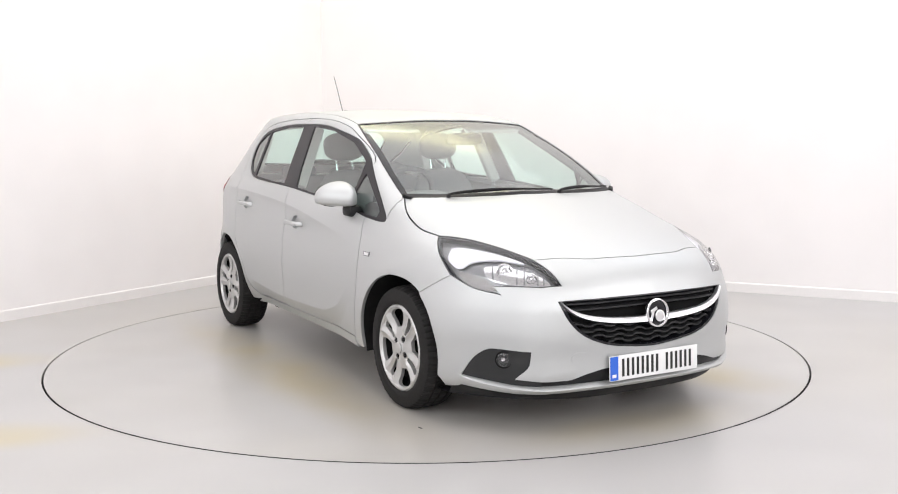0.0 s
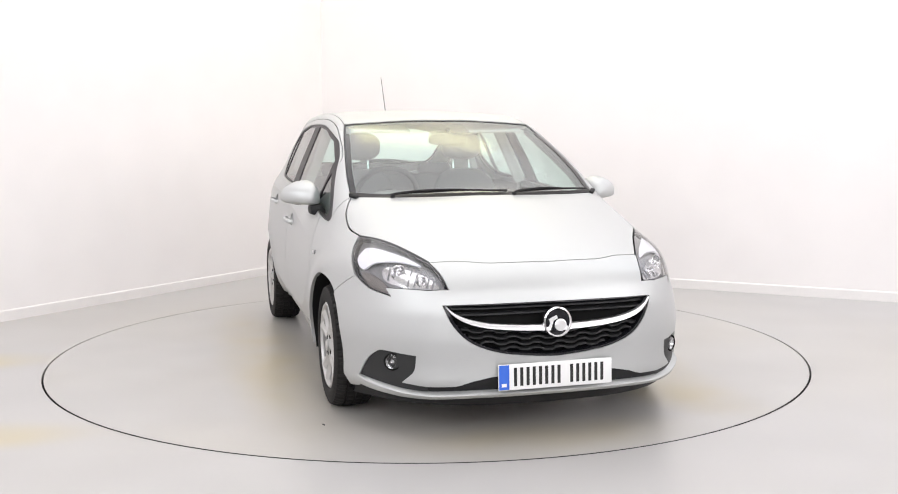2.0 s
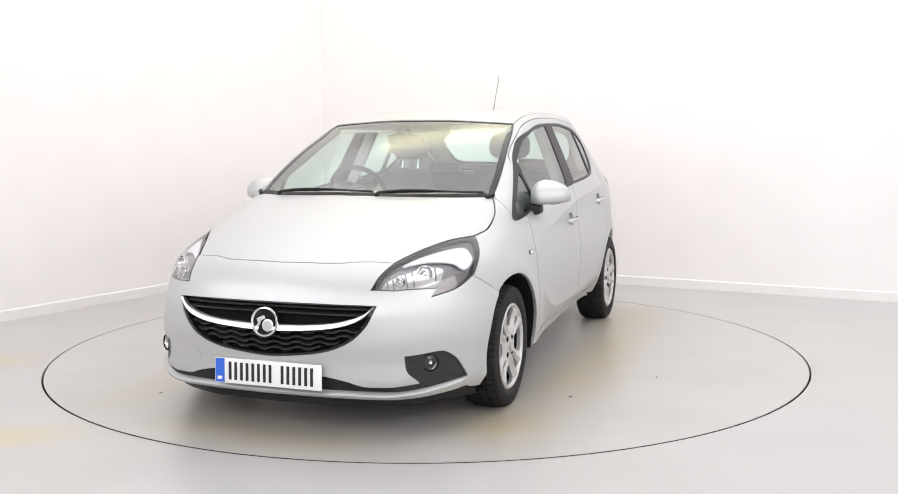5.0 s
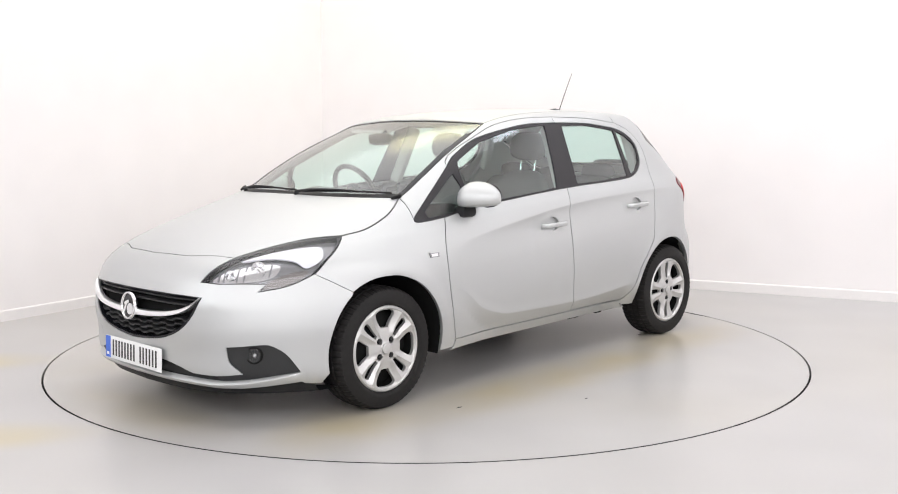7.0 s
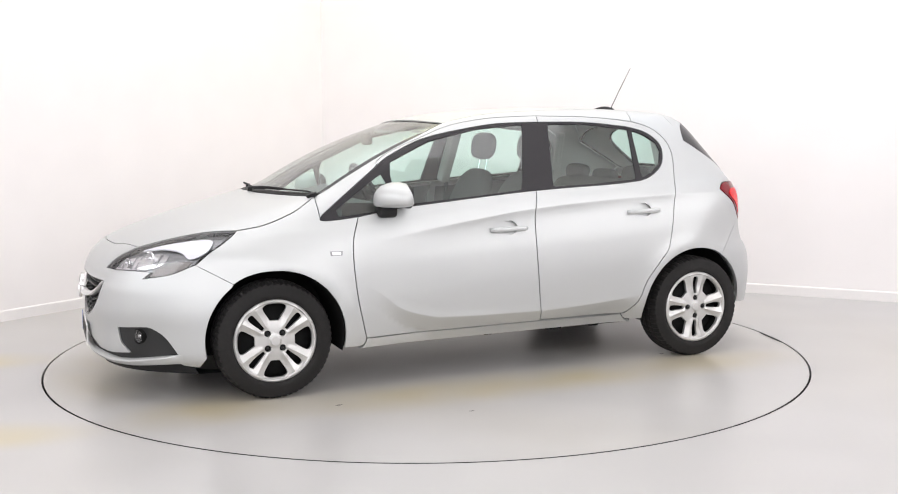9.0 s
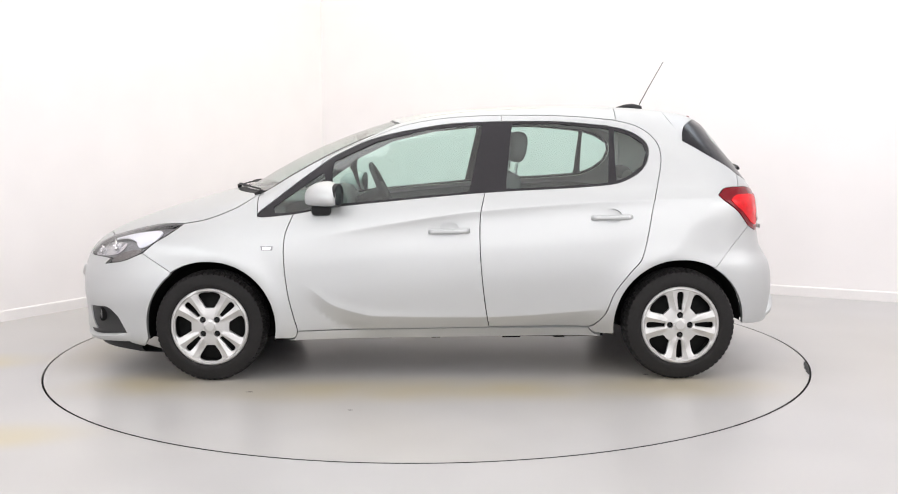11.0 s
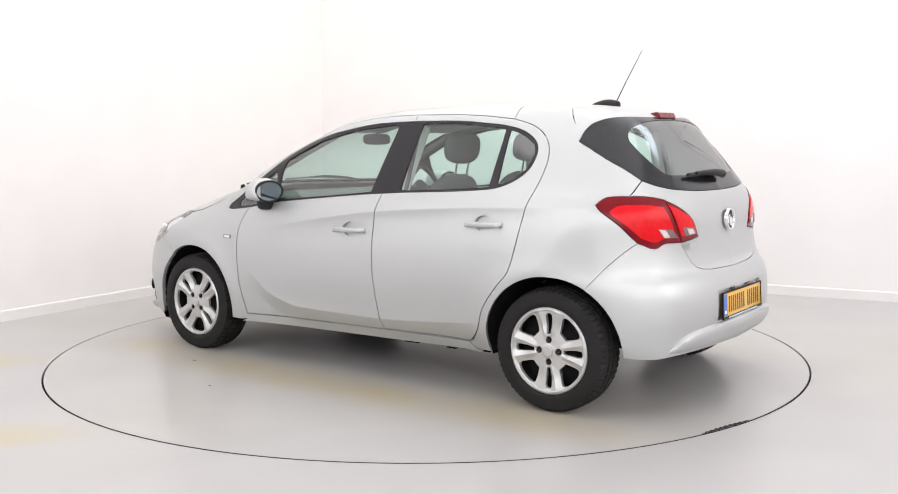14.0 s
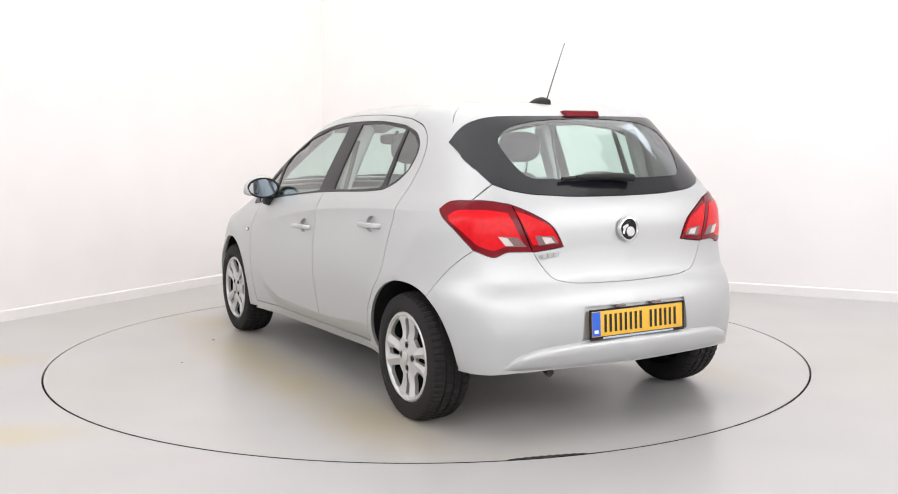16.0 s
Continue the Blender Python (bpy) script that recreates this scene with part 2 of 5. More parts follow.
def shrink(poly, g):
    a, b, c = np.roll(poly, 1, 0), poly, np.roll(poly, -1, 0)
    area = np.sum(poly[:, 0] * c[:, 1] - c[:, 0] * poly[:, 1])
    s = 1 if area > 0 else -1
    t1, t2 = b - a, c - b
    t1 /= np.maximum(np.linalg.norm(t1, axis=1, keepdims=True), 1e-9)
    t2 /= np.maximum(np.linalg.norm(t2, axis=1, keepdims=True), 1e-9)
    n = np.stack([-(t1 + t2)[:, 1], (t1 + t2)[:, 0]], 1) * s
    n /= np.maximum(np.linalg.norm(n, axis=1, keepdims=True), 0.3)
    return b + n * g


def sheet(way, loops, holes=(), step=0.04, gap=0.0025, out=0.0, fold=0.02, lines=()):
    """Triangles of a panel on the skin: corners, faces, normals. loops: places round its edge; holes likewise."""
    n, u, v, far = AXES[way]
    flat = lambda q: np.stack([q @ u, q @ v], 1)

    def clean(q):
        keep = np.linalg.norm(q - np.roll(q, 1, 0), axis=1) > 1e-3
        return q[keep]
    rings = [shrink(clean(flat(np.asarray(loops))), gap)] + [shrink(clean(flat(np.asarray(h))), -gap) for h in holes]
    lo, hi = rings[0].min(0), rings[0].max(0)
    gx, gy = np.meshgrid(np.arange(lo[0], hi[0], step), np.arange(lo[1], hi[1], step))
    gx[1::2] += step / 2
    grid = np.stack([gx.ravel(), gy.ravel()], 1)
    ok = inside(rings[0], grid) & (near(rings[0], grid) > step * 0.45)
    for h in rings[1:]:
        ok &= ~inside(h, grid) & (near(h, grid) > step * 0.45)
    pts, edges, k = [p for r in rings for p in r], [], 0
    for r in rings:
        edges += [(k + i, k + (i + 1) % len(r)) for i in range(len(r))]
        k += len(r)
    # creases run through the panel as edges of their own
    for line in lines:
        q = flat(np.asarray(line))
        good = inside(rings[0], q) & (near(rings[0], q) > 0.005)
        for h in rings[1:]:
            good &= ~inside(h, q) & (near(h, q) > 0.005)
        for i, (p, g) in enumerate(zip(q, good)):
            if g:
                if i and good[i - 1]:
                    edges.append((len(pts) - 1, len(pts)))
                pts.append(p)
        if len(grid):
            ok &= np.min(np.linalg.norm(grid[:, None] - q[None], axis=2), axis=1) > step * 0.42
    pts += list(grid[ok])
    vs, _, fs, *_ = delaunay_2d_cdt([Vector(p) for p in pts], edges, [], 0, 1e-6)
    vs = np.array([tuple(p) for p in vs])
    fs = np.array([f for f in fs])
    mid = vs[fs].mean(1)
    good = inside(rings[0], mid)
    for h in rings[1:]:
        good &= ~inside(h, mid)
    fs = fs[good]
    p = laid(way, vs)
    nn = skin_normal(p)
    tri_n = np.cross(p[fs[:, 1]] - p[fs[:, 0]], p[fs[:, 2]] - p[fs[:, 0]])
    flip = np.einsum("ij,ij->i", tri_n, nn[fs[:, 0]]) < 0
    fs[flip] = fs[flip][:, ::-1]
    p = p + nn * out
    verts, faces, norms = list(p), [tuple(f) for f in fs], list(nn)
    if fold:
        count = {}
        for f in faces:
            for a, b in zip(f, f[1:] + f[:1]):
                count[(a, b)] = 1
        for a, b in [e for e in count if (e[1], e[0]) not in count]:
            side = np.cross(p[b] - p[a], nn[a])
            side /= max(np.linalg.norm(side), 1e-9)
            k = len(verts)
            verts += [p[a], p[b], p[b] - nn[b] * fold, p[a] - nn[a] * fold]
            norms += [side] * 4
            faces.append((k + 1, k, k + 3, k + 2))
    return verts, faces, norms


def mesh_of(name, sheets, material, parent, mirror=False, label=""):
    verts, faces, norms = [], [], []
    for vs, fs, ns in sheets:
        k = len(verts)
        verts += [tuple(p) for p in vs]
        norms += [tuple(q) for q in ns]
        faces += [tuple(i + k for i in f) for f in fs]
    if mirror:
        verts = [(x, -y, z) for x, y, z in verts]
        norms = [(x, -y, z) for x, y, z in norms]
        faces = [f[::-1] for f in faces]
    me = bpy.data.meshes.new(name)
    me.from_pydata(verts, [], faces)
    me.materials.append(material)
    me.polygons.foreach_set("use_smooth", [True] * len(me.polygons))
    me.normals_split_custom_set_from_vertices(norms)
    ob = new(name, me)
    ob.parent = parent
    return tagged(ob, label)


def both(name, sheets, material, parent, label=""):
    """The same panel on either side of the car."""
    return mesh_of(name, sheets, material, parent, False, label), mesh_of(name, sheets, material, parent, True, label)


def flip_y(q):
    return np.asarray(q)[::-1] * np.array([1, -1, 1])


# ---- the studio: two long white walls, floor with a turntable ----
def prism(name, outline, z0, z1, mat, label="", kind="structure", parent=None):
    bm = bmesh.new()
    lo = [bm.verts.new((x, y, z0)) for x, y in outline]
    hi = [bm.verts.new((x, y, z1)) for x, y in outline]
    bm.faces.new(lo[::-1])
    bm.faces.new(hi)
    n = len(outline)
    for i in range(n):
        bm.faces.new((lo[i], lo[(i + 1) % n], hi[(i + 1) % n], hi[i]))
    bmesh.ops.recalc_face_normals(bm, faces=bm.faces)
    return tagged(part(name, bm, mat, parent, label), kind=kind)


ROOM_H = 4.4
CORNER = Vector((-1.067, 4.10))
LEFT_DIR, RIGHT_DIR = Vector((-0.5375, -0.8433)), Vector((0.878, -0.478))
FAR_L, FAR_R = CORNER + LEFT_DIR * 14.5, CORNER + RIGHT_DIR * 13.0
NEAR = FAR_L + RIGHT_DIR * 13.0


def wall(name, a, b, label):
    d = (b - a).normalized()
    n = Vector((d.y, -d.x))
    if n.dot(Vector((0, -2)) - a) > 0:
        n = -n
    a2, b2 = a - d * 0.2, b + d * 0.2
    return prism(name, [a2, b2, b2 + n * 0.2, a2 + n * 0.2], 0.0, ROOM_H, WALL, label), -n, d


def skirting(a, b, n, label):
    """A board with a rounded top edge along the wall."""
    bm = bmesh.new()
    outline = [(0, 0), (0.014, 0), (0.014, 0.070), (0.011, 0.077), (0.006, 0.080), (0, 0.080)]
    rows = [[bm.verts.new((p.x + n.x * o, p.y + n.y * o, h)) for o, h in outline] for p in (a, b)]
    for i in range(len(outline)):
        j = (i + 1) % len(outline)
        bm.faces.new((rows[0][i], rows[0][j], rows[1][j], rows[1][i]))
    bm.faces.new(rows[0])
    bm.faces.new(rows[1][::-1])
    bmesh.ops.recalc_face_normals(bm, faces=bm.faces)
    return tagged(part("baseboard", bm, SKIRT, None, label), kind="structure")


w1, n1, _ = wall("wall_left", FAR_L, CORNER, "plain white painted studio wall")
w2, n2, _ = wall("wall_right", CORNER, FAR_R, "plain white painted studio wall")
w3, _, _ = wall("wall_back", FAR_R, NEAR, "plain white painted wall behind the camera")
w4, _, _ = wall("wall_front", NEAR, FAR_L, "plain white painted wall beside the camera")
skirting(FAR_L, CORNER, n1, "low white painted skirting board")
skirting(CORNER, FAR_R, n2, "low white painted skirting board")
prism("ceiling", [FAR_L, CORNER, FAR_R, NEAR], ROOM_H, ROOM_H + 0.2, CEIL, "plain white ceiling")

RING = 2.234


def ring_plate(name, r_in, outer, z, mat, label):
    """A flat floor with a round hole in it."""
    bm = bmesh.new()
    n = 256
    rim = [bm.verts.new((r_in * math.cos(2 * math.pi * i / n), r_in * math.sin(2 * math.pi * i / n), z)) for i in range(n)]
    far = [bm.verts.new((outer * math.cos(2 * math.pi * i / n), outer * math.sin(2 * math.pi * i / n), z)) for i in range(n)]
    for i in range(n):
        j = (i + 1) % n
        bm.faces.new((rim[i], far[i], far[j], rim[j]))
    return tagged(part(name, bm, mat, None, label), kind="structure")


ring_plate("floor", RING + 0.0055, 19.0, 0.0, FLOOR, "glossy light grey painted floor with tan stains")
bm = bmesh.new()
lathe(bm, [(RING + 0.2, -0.05), (0, -0.05)], 64)
tagged(part("pit_floor", bm, GROOVE, None, "dark bottom of the gap round the turntable"), kind="structure")
bm = bmesh.new()
lathe(bm, [(RING + 0.0055, 0.0), (RING + 0.0055, -0.05)], 256)
tagged(part("floor_edge", bm, FLOOR, None, "grey painted edge of the floor round the turntable"), kind="structure")
turntable = tagged(new("turntable"), "round grey painted turntable flush with the floor", "turntable")
bm = bmesh.new()
lathe(bm, [(0, 0.0), (1.0, 0.0), (RING - 0.0055, 0.0)], 256)
bmesh.ops.reverse_faces(bm, faces=[f for f in bm.faces if f.normal.z < 0])
part("disc", bm, DISC, turntable, "grey painted disc with faint tan bands")
# the chipped stretch of the rim, where the gap is wider
bm = bmesh.new()
n, a0, a1 = 30, radians(159.5), radians(168.5)
for i in range(n):
    a, b = a0 + (a1 - a0) * i / n, a0 + (a1 - a0) * (i + 1) / n
    wa, wb = (0.028 * math.sin(math.pi * k / n) ** 0.5 * (0.8 + 0.2 * math.sin(k * 2.1)) for k in (i, i + 1))
    vs = [bm.verts.new((r * math.cos(t), r * math.sin(t), 0.0015)) for r, t in ((RING - 0.004, a), (RING - 0.004, b), (RING - 0.004 - wb, b), (RING - 0.004 - wa, a))]
    bm.faces.new(vs[::-1])
part("worn_edge", bm, GROOVE, turntable, "dark worn stretch of the rim")
for x, y, s in ((0.62, -0.55, 0.020), (0.9, 1.1, 0.016), (-1.2, 0.75, 0.018), (0.35, 1.45, 0.012), (1.5, -0.9, 0.014)):
    bm = bmesh.new()
    ring = [bm.verts.new((x + s * (1 + 0.4 * math.sin(5 * k + x)) * math.cos(k * 0.785), y + s * 0.5 * math.sin(k * 0.785), 0.0012)) for k in range(8)]
    bm.faces.new(ring)
    part("floor_mark", bm, GREYPL, turntable, "small dark chip in the paint")


# ---- the car's outer skin: where four flowing surfaces meet ----
def flow(xs, ys):
    """A smooth curve through a few heights (monotone cubic)."""
    xs, ys = np.array(xs, float), np.array(ys, float)
    h = np.diff(xs)
    d = np.diff(ys) / h
    m = np.zeros(len(xs))
    m[0], m[-1] = d[0], d[-1]
    for i in range(1, len(xs) - 1):
        if d[i - 1] * d[i] > 0:
            w1, w2 = 2 * h[i] + h[i - 1], h[i] + 2 * h[i - 1]
            m[i] = (w1 + w2) / (w1 / d[i - 1] + w2 / d[i])

    def at(x):
        x = np.clip(x, xs[0], xs[-1])
        i = np.clip(np.searchsorted(xs, x) - 1, 0, len(h) - 1)
        s = (x - xs[i]) / h[i]
        return ((1 + 2 * s) * (1 - s) ** 2 * ys[i] + s * (1 - s) ** 2 * h[i] * m[i]
                + s * s * (3 - 2 * s) * ys[i + 1] + s * s * (s - 1) * h[i] * m[i + 1])
    return at


TOP = flow([-1.9, -1.62, -1.49, -1.31, -1.04, -0.6, -0.26, 0, 0.28, 0.48, 0.76, 0.97, 1.16, 1.39, 1.7, 1.97, 2.2],
           [1.24, 1.345, 1.39, 1.437, 1.467, 1.478, 1.468, 1.45, 1.408, 1.35, 1.24, 1.135, 1.03, 0.965, 0.873, 0.772, 0.66])
BELT = flow([-1.6, -1.0, -0.5, 0, 0.6, 1.0, 1.5], [1.06, 1.045, 1.015, 0.985, 0.925, 0.88, 0.83])
FLANK = flow([-0.85, -0.7, -0.6, -0.42, -0.3, -0.2, -0.12, -0.05, 0, 0.1, 0.3, 0.46, 0.6],
             [0.76, 0.835, 0.855, 0.870, 0.868, 0.859, 0.846, 0.825, 0.800, 0.760, 0.668, 0.592, 0.525])
TAPER = flow([-1.95, -1.6, -1.25, -0.9, 0, 0.9, 1.25, 1.6, 2.0], [0.10, 0.05, 0.014, 0.004, 0, 0, 0.006, 0.024, 0.08])
NARROW = flow([-1.6, -1.1, -0.4, 0.2, 0.7, 1.1], [0.06, 0.032, 0.004, 0, 0.01, 0.035])
NOSE = flow([0.1, 0.17, 0.21, 0.26, 0.32, 0.45, 0.55, 0.62, 0.68, 0.74, 0.80, 0.9],
            [1.96, 2.03, 2.085, 2.105, 2.105, 2.118, 2.115, 2.095, 2.07, 2.03, 1.95, 1.8])
NOSE_PLAN = flow([0, 0.3, 0.56, 0.68, 0.77, 0.86, 0.93, 1.0, 1.1], [0, 0.017, 0.080, 0.150, 0.238, 0.365, 0.51, 0.75, 1.2])
TAIL = flow([0.15, 0.22, 0.3, 0.38, 0.46, 0.56, 0.62, 0.68, 0.8, 0.9, 1.0, 1.08, 1.2, 1.3, 1.4, 1.5],
            [-1.805, -1.845, -1.868, -1.880, -1.888, -1.880, -1.860, -1.820, -1.797, -1.79, -1.765, -1.715, -1.63, -1.555, -1.475, -1.37])
TAIL_PLAN = flow([0, 0.43, 0.6, 0.78, 0.88, 0.95, 1.0, 1.1], [0, 0.022, 0.05, 0.11, 0.19, 0.30, 0.45, 0.9])
CREASE = flow([-1.6, -1.08, -0.81, -0.2, 0.36, 0.7, 0.9], [0.972, 0.96, 0.95, 0.908, 0.83, 0.77, 0.73])
SCALLOP = flow([-0.95, -0.81, -0.2, 0.37, 0.48, 0.59, 0.74, 0.9], [0.392, 0.38, 0.342, 0.352, 0.374, 0.412, 0.52, 0.58])
AXLE, AXLE_Z = 1.2555, 0.302


def smax(a, b, k):
    h = np.maximum(k - np.abs(a - b), 0) / k
    return np.maximum(a, b) + h * h * k * 0.25


def ease(t):
    t = np.clip(t, 0, 1)
    return t * t * (3 - 2 * t)


def half_width(x, z):
    d = z - BELT(x)
    y = FLANK(d) - TAPER(x) - NARROW(x) * ease((d + 0.22) / 0.34)
    for ax in (AXLE, -AXLE):
        r = np.hypot(x - ax, z - AXLE_Z)
        y = y + 0.012 * np.exp(-((r - 0.37) / 0.06) ** 2)
    line = CREASE(x)
    fade = np.clip((0.75 - x) / 0.6, 0, 1) * np.clip((x + 1.6) / 0.5, 0, 1)
    d = np.maximum(line - z, 0) / 0.085
    y = y - fade * 0.0145 * d * np.exp(1 - d)
    hollow = ease((0.84 - x) / 0.4) * ease((x + 0.95) / 0.3)
    edge = SCALLOP(np.clip(x, -0.95, 0.9))
    return y - hollow * (0.005 * ease((z - edge) / 0.075 + 0.3) * ease((0.72 - z) / 0.3) + 0.34 * np.clip(edge - z, 0, 0.09))


def skin(x, y, z):
    """Below nought inside the body, above it outside."""
    y = np.abs(y)
    flank = (y - half_width(x, z)) * 0.95
    lean = np.clip((x + 0.1) / 0.5, 0, 1)
    top = z - TOP(x + 0.36 * y * y * lean) + (0.075 + 0.03 * np.clip((x - 1.0) / 0.5, 0, 1)) * y * y
    wide = 0.84 - np.clip(z - 0.95, 0, 1) * 0.52
    nose = x - NOSE(z) + NOSE_PLAN(y / (0.86 + 0.033 * ease((0.66 - z) / 0.25)))
    tail = TAIL(z) + TAIL_PLAN(y / wide) - x
    k = 0.065 + 0.07 * np.clip((x - 1.0) / 0.4, 0, 1)
    f = smax(flank, top * 0.9, k)
    f = smax(f, nose * 0.8, 0.06)
    return smax(f, tail * 0.8, 0.05)


def drop_on(origins, way, reach=1.6):
    """Where rays meet the skin, coming from outside."""
    o, w = np.asarray(origins, float), np.asarray(way, float)
    w = w / np.linalg.norm(w)
    n = 80
    lo, hi = np.zeros(len(o)), np.full(len(o), reach)
    found = np.zeros(len(o), bool)
    for s in np.linspace(0, reach, n):
        q = o + w * s
        inside = (skin(*q.T) < 0) & ~found
        hi[inside], lo[inside] = s, s - reach / (n - 1)
        found |= inside
    for _ in range(18):
        mid = (lo + hi) / 2
        q = o + w * mid[:, None]
        inside = skin(*q.T) < 0
        hi, lo = np.where(inside, mid, hi), np.where(inside, lo, mid)
    return o + w * hi[:, None], found


def skin_normal(p):
    e = 0.004
    g = np.stack([skin(*(p + np.eye(3)[i] * e).T) - skin(*(p - np.eye(3)[i] * e).T) for i in range(3)], 1)
    return g / np.maximum(np.linalg.norm(g, axis=1, keepdims=True), 1e-9)


# ---- the car ----
car = tagged(new("car"), "silver five-door hatchback standing on the grey turntable", "car")



def loop(*curves):
    """Chains curves end to end, each turned to suit the one before."""
    d = lambda p, q: np.linalg.norm(p - q)
    first, second = curves[0], curves[1]
    if min(d(first[0], second[0]), d(first[0], second[-1])) < min(d(first[-1], second[0]), d(first[-1], second[-1])):
        first = first[::-1]
    out = list(first)
    for c in curves[1:]:
        c = c if d(out[-1], c[0]) <= d(out[-1], c[-1]) else c[::-1]
        out += list(c)
    return np.array(out)


def over(q):
    """The same curve on the other side of the car."""
    return np.asarray(q) * np.array([1, -1, 1])


# seams of the body, each drawn once
hood_front = tri([(1.865, 0.49, 0.757), (1.91, 0.37, 0.762), (1.96, 0.25, 0.757), (1.985, 0.0, 0.752)])
hood_front = np.concatenate([hood_front, flip_y(hood_front)[1:]])
lamp_top = tri([(1.41, 0.71, 0.84), (1.54, 0.64, 0.825), (1.68, 0.57, 0.80), (1.83, 0.505, 0.765), (1.865, 0.49, 0.757)])
lamp_nose = tri([(1.865, 0.49, 0.757), (1.95, 0.462, 0.71), (2.012, 0.445, 0.655)])
lamp_foot1 = tri([(2.012, 0.445, 0.655), (1.97, 0.53, 0.648)])
lamp_foot2 = np.concatenate([tri([(1.97, 0.53, 0.648), (1.90, 0.605, 0.648), (1.82, 0.67, 0.645)]), tri([(1.82, 0.67, 0.645), (1.86, 0.655, 0.612)])[1:]])
lamp_heel = tri([(1.86, 0.655, 0.612), (1.74, 0.72, 0.632), (1.62, 0.765, 0.68)])
lamp_back = tri([(1.62, 0.765, 0.68), (1.52, 0.765, 0.76), (1.44, 0.735, 0.82), (1.41, 0.71, 0.84)])
hood_side = tri([(1.41, 0.71, 0.84), (1.28, 0.735, 0.865), (1.14, 0.72, 0.91), (1.05, 0.69, 0.955), (1.0, 0.668, 0.994)])
hood_back = curve("T", [(1.0, 0.668), (1.12, 0.47), (1.205, 0.25), (1.235, 0.0)])
hood_back = np.concatenate([hood_back, flip_y(hood_back)[1:]])
bumper_gap = curve("L", [(1.62, 0.68), (1.54, 0.636), (1.4557, 0.588)])
bumper_gap[0] = lamp_heel[-1]


def arch(ax, a0, a1, r=0.342, grow=0.0):
    an = np.radians(np.linspace(a0, a1, 24))
    rr = r + grow * np.abs(np.cos(an))
    return laid("L", np.stack([ax + rr * np.cos(an), AXLE_Z + rr * np.sin(an)], 1))


arch_front_a = arch(AXLE, -12, 55)
arch_front_b = arch(AXLE, 55, 190, grow=0.012)
arch_rear_a = arch(-AXLE, -10, 122, grow=0.01)
arch_rear_b = arch(-AXLE, 122, 182, grow=0.01)
bumper_gap[-1] = arch_front_b[0]
arch_front_a[-1] = arch_front_b[0]
door_front = curve("L", [(0.805, 0.893), (0.845, 0.78), (0.85, 0.66), (0.83, 0.47), (0.785, 0.272)])
door_mid_low = curve("L", [(-0.215, 1.004), (-0.19, 0.88), (-0.19, 0.67), (-0.21, 0.45), (-0.235, 0.282)])
door_rear = curve("L", [(-0.93, 1.385), (-1.06, 1.345), (-1.145, 1.27), (-1.165, 1.17), (-1.11, 0.95), (-1.045, 0.66), (-0.985, 0.585), (-0.90, 0.47), (-0.855, 0.355), (-0.80, 0.29, 1), (-0.77, 0.278)])
door_top_f = curve("T", [(0.662, 0.660), (0.625, 0.641), (0.58, 0.632), (0.50, 0.622), (0.38, 0.613), (0.25, 0.603), (0.06, 0.599), (-0.31, 0.602)])
door_top_r = curve("L", [(-0.31, 1.415), (-0.58, 1.412), (-0.75, 1.403), (-0.93, 1.385)])
sill_top_f = curve("L", [(0.785, 0.272), (-0.235, 0.282)], 0.06)
sill_top_r = curve("L", [(-0.235, 0.282), (-0.77, 0.278)], 0.06)
dlo_bottom_f = curve("L", [(0.805, 0.893), (0.61, 0.928), (0.2, 0.97), (-0.14, 1.0), (-0.215, 1.004)])
dlo_bottom_r = curve("L", [(-0.215, 1.004), (-0.32, 1.011), (-0.88, 1.043), (-1.0, 1.08), (-1.075, 1.14), (-1.10, 1.22), (-1.08, 1.272), (-1.0, 1.325), (-0.88, 1.355)])
dlo_top_r = curve("L", [(-0.88, 1.355), (-0.61, 1.378), (-0.31, 1.380)])
dlo_top_f = curve("L", [(-0.31, 1.380), (-0.08, 1.372), (0.07, 1.355), (0.38, 1.292), (0.59, 1.20), (0.665, 1.150)])
dlo_nose = curve("L", [(0.665, 1.150), (0.80, 1.05), (0.93, 0.95), (1.0, 0.895), (1.0, 0.882), (0.96, 0.878), (0.805, 0.893)])
roof_front = curve("T", [(0.245, 0.562), (0.29, 0.35), (0.325, 0.0)])
roof_front = np.concatenate([roof_front, flip_y(roof_front)[1:]])
roof_side = curve("T", [(0.245, 0.562), (-0.3, 0.552), (-0.9, 0.535), (-1.195, 0.515)])
screen_side = curve("T", [(1.0, 0.668), (0.81, 0.656), (0.54, 0.616), (0.34, 0.582), (0.245, 0.562)])
gate_front = curve("T", [(-1.195, 0.515), (-1.20, 0.3), (-1.20, 0.0)])
gate_front = np.concatenate([gate_front, flip_y(gate_front)[1:]])
gate_side = tri([(-1.195, 0.515, 1.41), (-1.225, 0.56, 1.385), (-1.285, 0.615, 1.31), (-1.295, 0.632, 1.275)])
glass_side = tri([(-1.295, 0.632, 1.275), (-1.42, 0.63, 1.20), (-1.53, 0.61, 1.135), (-1.60, 0.59, 1.09)])
glass_top = tri([(-1.295, 0.632, 1.275), (-1.315, 0.57, 1.35), (-1.36, 0.50, 1.378), (-1.44, 0.25, 1.392), (-1.46, 0.0, 1.395)])
